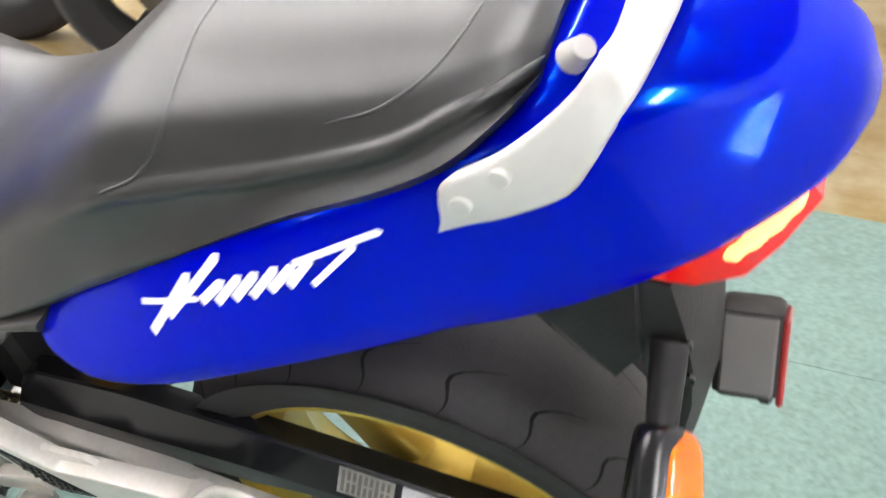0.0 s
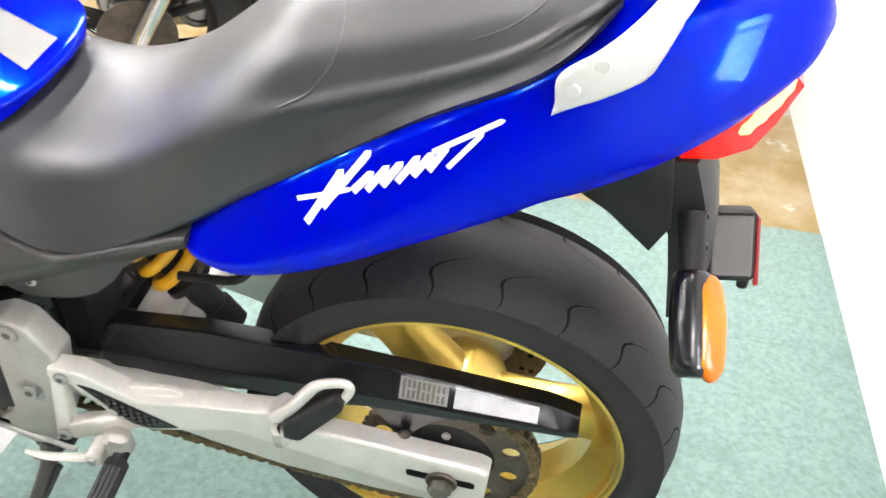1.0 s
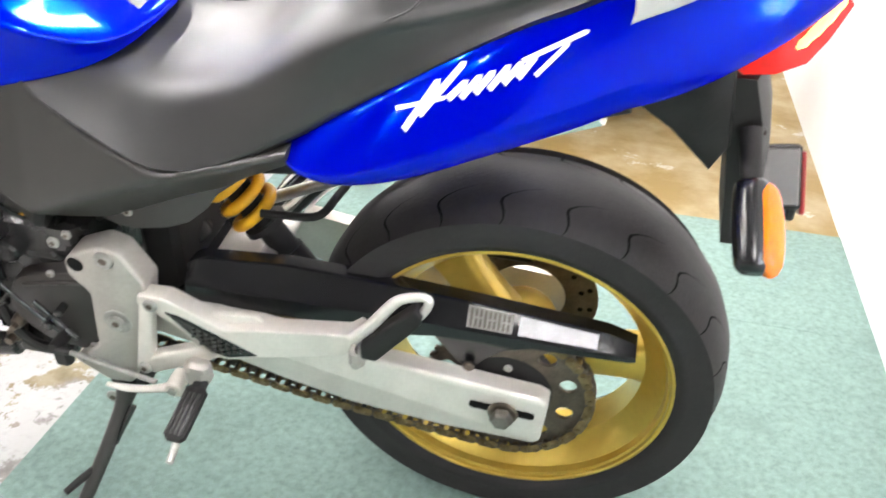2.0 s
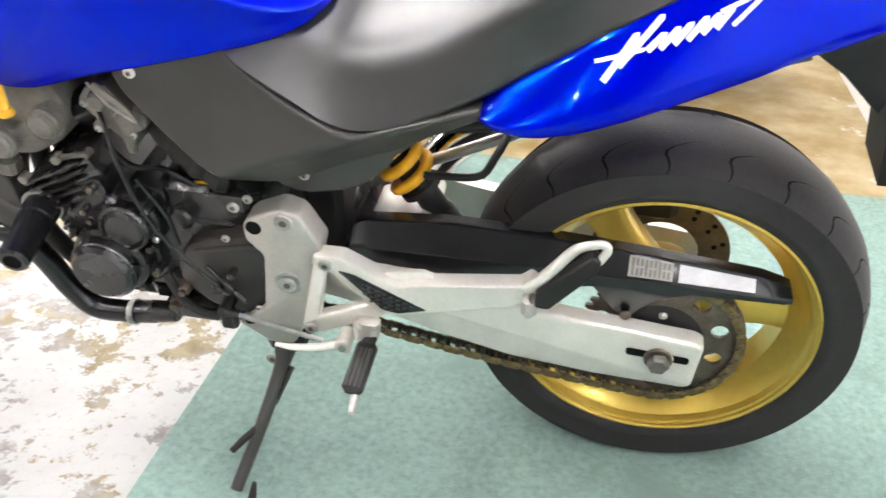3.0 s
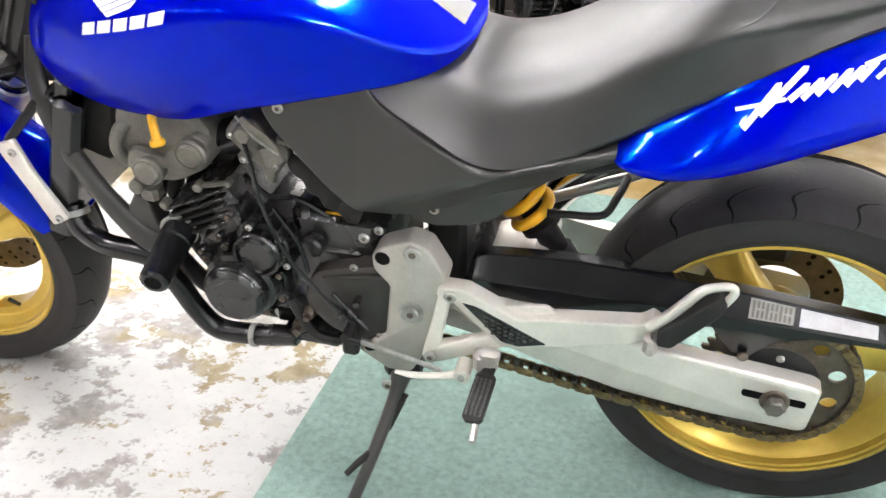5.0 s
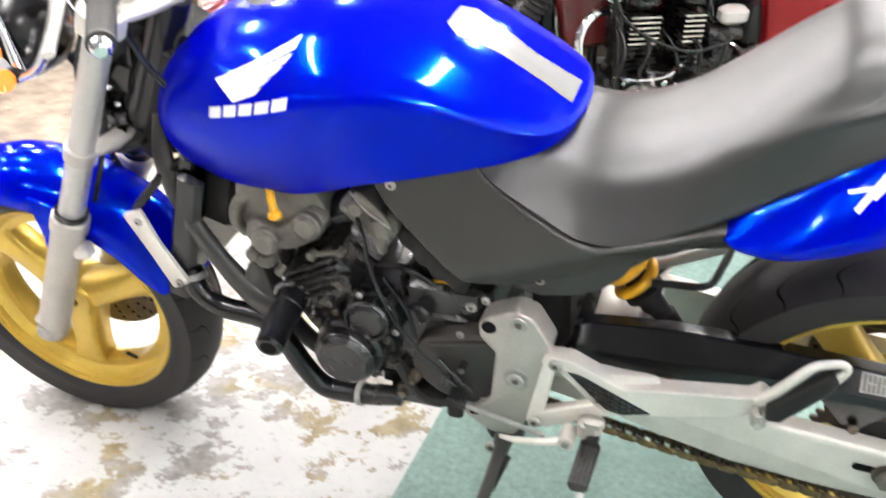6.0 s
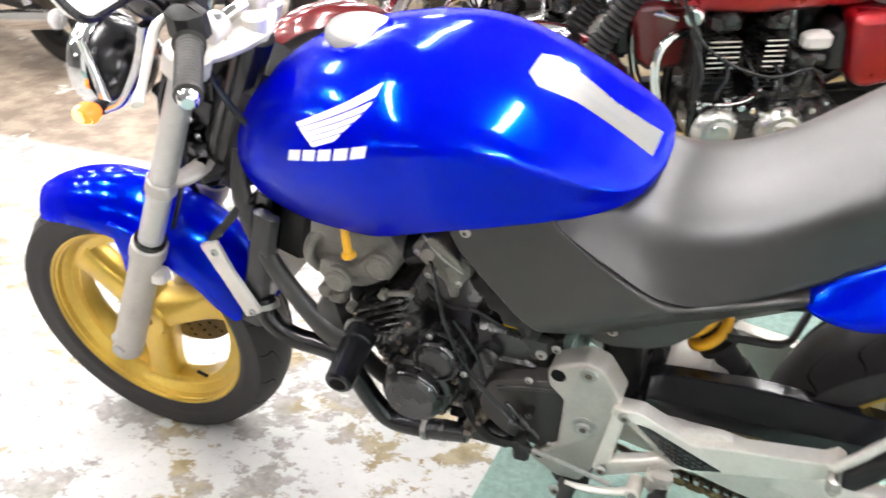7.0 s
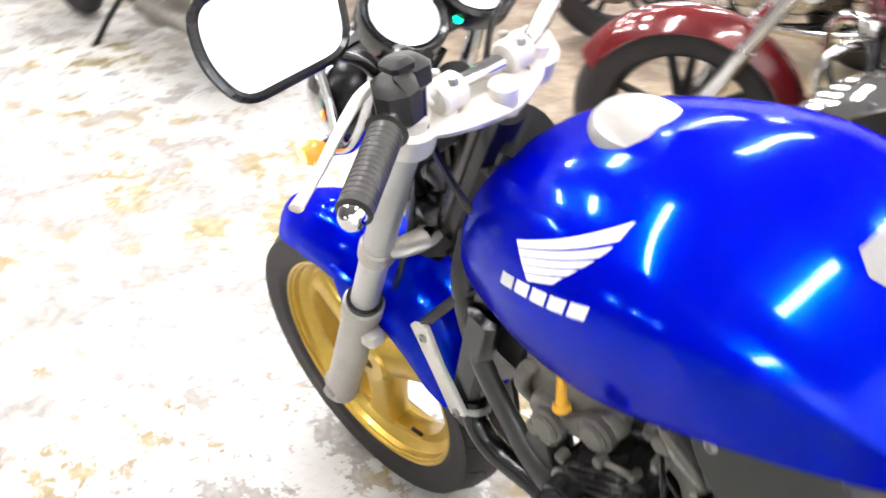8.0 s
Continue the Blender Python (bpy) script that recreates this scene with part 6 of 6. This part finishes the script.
    for x, z, w, h in spline([(-0.52, 0.78, 0.10, 0.08), (-0.44, 0.775, 0.13, 0.10), (-0.25, 0.79, 0.14, 0.08), (-0.08, 0.82, 0.13, 0.09), (0.12, 0.83, 0.11, 0.08), (0.22, 0.82, 0.06, 0.04)], 24):
        seat.append([(x, w * math.copysign(abs(math.cos(a)) ** 0.6, math.cos(a)), z - h / 2 + h / 2 * math.copysign(abs(math.sin(a)) ** 0.6, math.sin(a))) for a in np.linspace(0, 2 * math.pi, 20, endpoint=False)])
    part("seat", rings_to_geo(seat), GREYSEAT, t, "grey vinyl seat", 60)
    part("crankcase", joined(box((-0.72, 0, 0.33), (0.44, 0.28, 0.18), 0.05), box((-0.66, 0, 0.43), (0.22, 0.22, 0.08), 0.03)), ENGINE, t, "black painted crankcase", 35)
    for cx, cz, r in ((-0.89, 0.345, 0.070), (-0.70, 0.335, 0.075)):
        part("case_cover", joined(drum((cx, -0.13, cz), (cx, -0.170, cz), r, r * 0.9, 32, 0.012), drum((cx, -0.168, cz), (cx, -0.180, cz), r * 0.6, r * 0.5, 28, 0.005)), CASE, t, "polished alloy engine cover", 40)
    for cx, wd in ((-0.900, 0.090), (-0.755, 0.062)):
        cyl = part("cylinder", drum((cx, 0, 0.42), (cx, 0, 0.66), wd * 0.55, wd * 0.55, 24), ENGINE, t, "black finned cylinder")
        for k in range(11):
            zf = 0.452 + k * 0.0150
            part("cooling_fin", box((cx, 0, zf), (wd, 0.25, 0.0042), 0.0015), ENGINE, cyl)
            if k > 4:
                part("fin_edge", box((cx, -0.1255, zf), (wd * 0.97, 0.003, 0.0048), 0.001), ALU, cyl, "polished fin edge")
        part("head_cover", joined(box((cx, 0, 0.650), (wd * 0.95, 0.25, 0.06), 0.015), drum((cx, -0.10, 0.665), (cx, -0.14, 0.665), wd * 0.3, wd * 0.25, 16, 0.005)), ENGINE, t)
    part("carburettor", joined(drum((-0.66, -0.12, 0.520), (-0.66, 0.12, 0.520), 0.034, bevel=0.006), box((-0.65, -0.09, 0.475), (0.06, 0.08, 0.07), 0.012), drum((-0.70, -0.09, 0.54), (-0.60, -0.09, 0.53), 0.024)), ENGINE, t, "black carburettor", 35)
    part("float_bowl", drum((-0.655, -0.10, 0.45), (-0.655, -0.10, 0.425), 0.026, 0.020, 18, 0.005), CASE, t)
    part("air_box", box((-0.56, 0, 0.56), (0.10, 0.22, 0.17), 0.03), BLACK, t)
    part("chrome_cover", box((-0.648, -0.125, 0.600), (0.082, 0.05, 0.050), 0.012), SILVER, t, "bright silver cover")
    part("horn", joined(drum((-0.985, -0.09, 0.672), (-1.005, -0.13, 0.672), 0.030, 0.026, 24, 0.006)), CHROME, t, "round chromed horn")
    rnd = random.Random(4)
    for k in range(16):
        x, z = -0.98 + 0.026 * k + rnd.uniform(-0.01, 0.01), 0.405 + rnd.uniform(-0.03, 0.035)
        part("fitting", drum((x, -0.10, z), (x + rnd.uniform(-0.01, 0.01), -0.150 - rnd.uniform(0, 0.02), z + rnd.uniform(-0.004, 0.008)), rnd.uniform(0.005, 0.011), n=10, bevel=0.002), rnd.choice((CHROME, CASE, ENGINE)), t)
    for k in range(5):
        x = -0.98 + 0.07 * k
        part("hose", tube([(x, -0.10, 0.60 - 0.02 * k), (x + 0.02 + 0.02 * rnd.random(), -0.145, 0.52), (x + 0.05 * rnd.random(), -0.150, 0.45), (x + 0.05, -0.11, 0.40)], rnd.uniform(0.004, 0.008), 8, 16), BLACK, t)
    part("oil_pipe", tube([(-0.97, -0.13, 0.435), (-0.90, -0.150, 0.428), (-0.82, -0.150, 0.438), (-0.775, -0.13, 0.462)], 0.0045, 8, 16), CHROME, t)
    for side in (-1, 1):
        part("exhaust", tube([(-0.97, side * 0.05, 0.60), (-1.045, side * 0.09, 0.60), (-1.080, side * 0.11, 0.53), (-1.045, side * 0.12, 0.387), (-0.96, side * 0.14, 0.25), (-0.60, side * 0.17, 0.20), (-0.10, side * 0.18, 0.26), (0.30, side * 0.18, 0.32)], [0.013, 0.013, 0.013, 0.014, 0.016, 0.02, 0.045, 0.045], 14, 40), CHROME, t, "chromed exhaust pipe")
        part("shock", joined(tube([(-0.02, side * 0.12, 0.32), (-0.10, side * 0.12, 0.66)], 0.028, 12)), CHROME, t)
        part("frame_tube", tube([(-1.02, side * 0.05, 0.80), (-0.96, side * 0.10, 0.55), (-0.90, side * 0.12, 0.22), (-0.50, side * 0.12, 0.22)], 0.016, 10, 24), BLACK, t)
        part("swing_arm", box((-0.22, side * 0.10, 0.30), (0.48, 0.035, 0.05), 0.01), MATT, t)
    part("cable", tube([(-1.00, -0.20, 1.02), (-1.10, -0.16, 0.90), (-0.98, -0.14, 0.62), (-0.80, -0.17, 0.52), (-0.66, -0.17, 0.54)], 0.005, 8, 30), BLACK, t)
    part("stand", tube([(-0.55, -0.12, 0.20), (-0.60, -0.26, 0.01)], 0.012, 10), MATT, t)
    return t


def parked(front_x, front_y, yaw, lean=9, size=1.0):
    """The pose that puts a bike's front wheel at a place, turned by yaw degrees, leaning on its stand."""
    turn_ = pose(0, 0, 0, 0, 0, yaw)
    off = turn_ @ Vector((-1.40, 0, 0))
    return Matrix.Translation((front_x - off.x, front_y - off.y, 0)) @ turn_ @ pose(0, 0, 0, lean, 0, 0)


show_bike(parked(-1.10, 1.2, 30), "red classic roadster with chromed engine parts, leaning on its stand", REDPAINT, CHROME, REDPAINT)
show_bike(parked(-1.70, 1.22, 24), "maroon roadster with chromed fork and handlebar on its stand", MAROON, MAROON, MAROON, False)
far = show_bike(parked(-2.75, 2.25, 30), "black roadster parked behind the others on its stand", BLACK, CHROME, BLACK, False)
for fx, fy, yw in ((-1.85, 2.75, 34), (-0.80, 2.75, 30), (-3.9, 2.9, 25), (0.05, 2.55, 60)):
    copy_thing(far, parked(fx, fy, yw))


def scooter(m, label):
    """A grey scooter: rear wheel at the origin, front at -x."""
    t = thing("scooter", m, label, "scooter")
    alloy_wheel(t, 0.0, 0.215, 0.055, 0.135, MATT, 5)
    alloy_wheel(t, -1.25, 0.215, 0.05, 0.135, MATT, 5)
    part("drive_case", joined(tube([(0.02, -0.10, 0.22), (-0.20, -0.11, 0.24), (-0.42, -0.11, 0.25)], [0.07, 0.085, 0.08], 16, 16, 0.5), drum((0.0, -0.07, 0.215), (0.0, -0.13, 0.215), 0.07, 0.06, 24, 0.01), drum((-0.36, -0.12, 0.25), (-0.36, -0.16, 0.25), 0.08, 0.07, 24, 0.01)), HEADM, t, "grey cast drive case", 35)
    rings = []
    for x, z0, z1, w in spline([(0.36, 0.60, 0.66, 0.05), (0.25, 0.55, 0.70, 0.12), (0.05, 0.50, 0.72, 0.16), (-0.20, 0.42, 0.70, 0.17), (-0.42, 0.30, 0.62, 0.16), (-0.50, 0.24, 0.45, 0.14)], 26):
        rings.append([(x, w * math.copysign(abs(math.cos(a)) ** 0.7, math.cos(a)), (z0 + z1) / 2 + (z1 - z0) / 2 * math.copysign(abs(math.sin(a)) ** 0.7, math.sin(a))) for a in np.linspace(0, 2 * math.pi, 22, endpoint=False)])
    part("body", rings_to_geo(rings), BLACK, t, "black plastic body", 60)
    part("seat", tube([(0.22, 0, 0.74), (0.0, 0, 0.76), (-0.25, 0, 0.73), (-0.42, 0, 0.70)], [0.06, 0.13, 0.14, 0.08], 18, 20, 0.45), SEAT, t, "black vinyl seat", 60)
    part("floor_board", box((-0.68, 0, 0.26), (0.42, 0.28, 0.08), 0.02), BLACK, t)
    part("leg_shield", plate(rounded([(-0.86, 0.24), (-0.84, 0.60), (-0.98, 0.92), (-1.06, 0.92), (-1.10, 0.60), (-1.00, 0.24)], 0.04), -0.17, 0.17, 0.02), SILVER, t, "silver painted leg shield")
    part("front_fender", tube([(-1.02, 0, 0.40), (-1.22, 0, 0.47), (-1.42, 0, 0.34)], [0.05, 0.07, 0.04], 14, 16), SILVER, t)
    part("fender", plate(rounded([(0.30, 0.44), (0.12, 0.56), (0.02, 0.54), (0.20, 0.36)], 0.02), -0.07, 0.07, 0.008), SILVER, t, "silver rear fender")
    part("muffler", tube([(-0.25, 0.12, 0.20), (0.0, 0.13, 0.24), (0.28, 0.13, 0.32)], [0.03, 0.055, 0.05], 14, 14), MATT, t)
    part("handlebar", tube([(-0.92, -0.33, 0.98), (-0.98, -0.1, 1.0), (-0.98, 0.1, 1.0), (-0.92, 0.33, 0.98)], 0.02, 12, 20), BLACK, t)
    part("headlamp", drum((-1.02, 0, 0.98), (-1.09, 0, 0.97), 0.09, 0.08, 28, 0.015), CHROME, t)
    part("side_stand", tube([(-0.62, -0.12, 0.24), (-0.70, -0.16, 0.14), (-0.80, -0.20, 0.01)], 0.012, 10), MATT, t)
    part("tail_lamp", box((0.36, 0, 0.63), (0.03, 0.12, 0.05), 0.01), RED_DULL, t, "red tail lamp")
    return t


scooter(Matrix.Translation((-3.36, 0.84, 0)) @ pose(0, 0, 0, 0, 0, 5) @ pose(0, 0, 0, 4, 0, 0), "black and silver scooter parked on the white floor")
show_bike(Matrix.Translation((-3.55, 1.95, 0)) @ pose(0, 0, 0, 0, 0, -15) @ pose(0, 0, 0, 8, 0, 0), "black roadster with chromed engine beside the silver scooter", BLACK, MATT, BLACK, False)
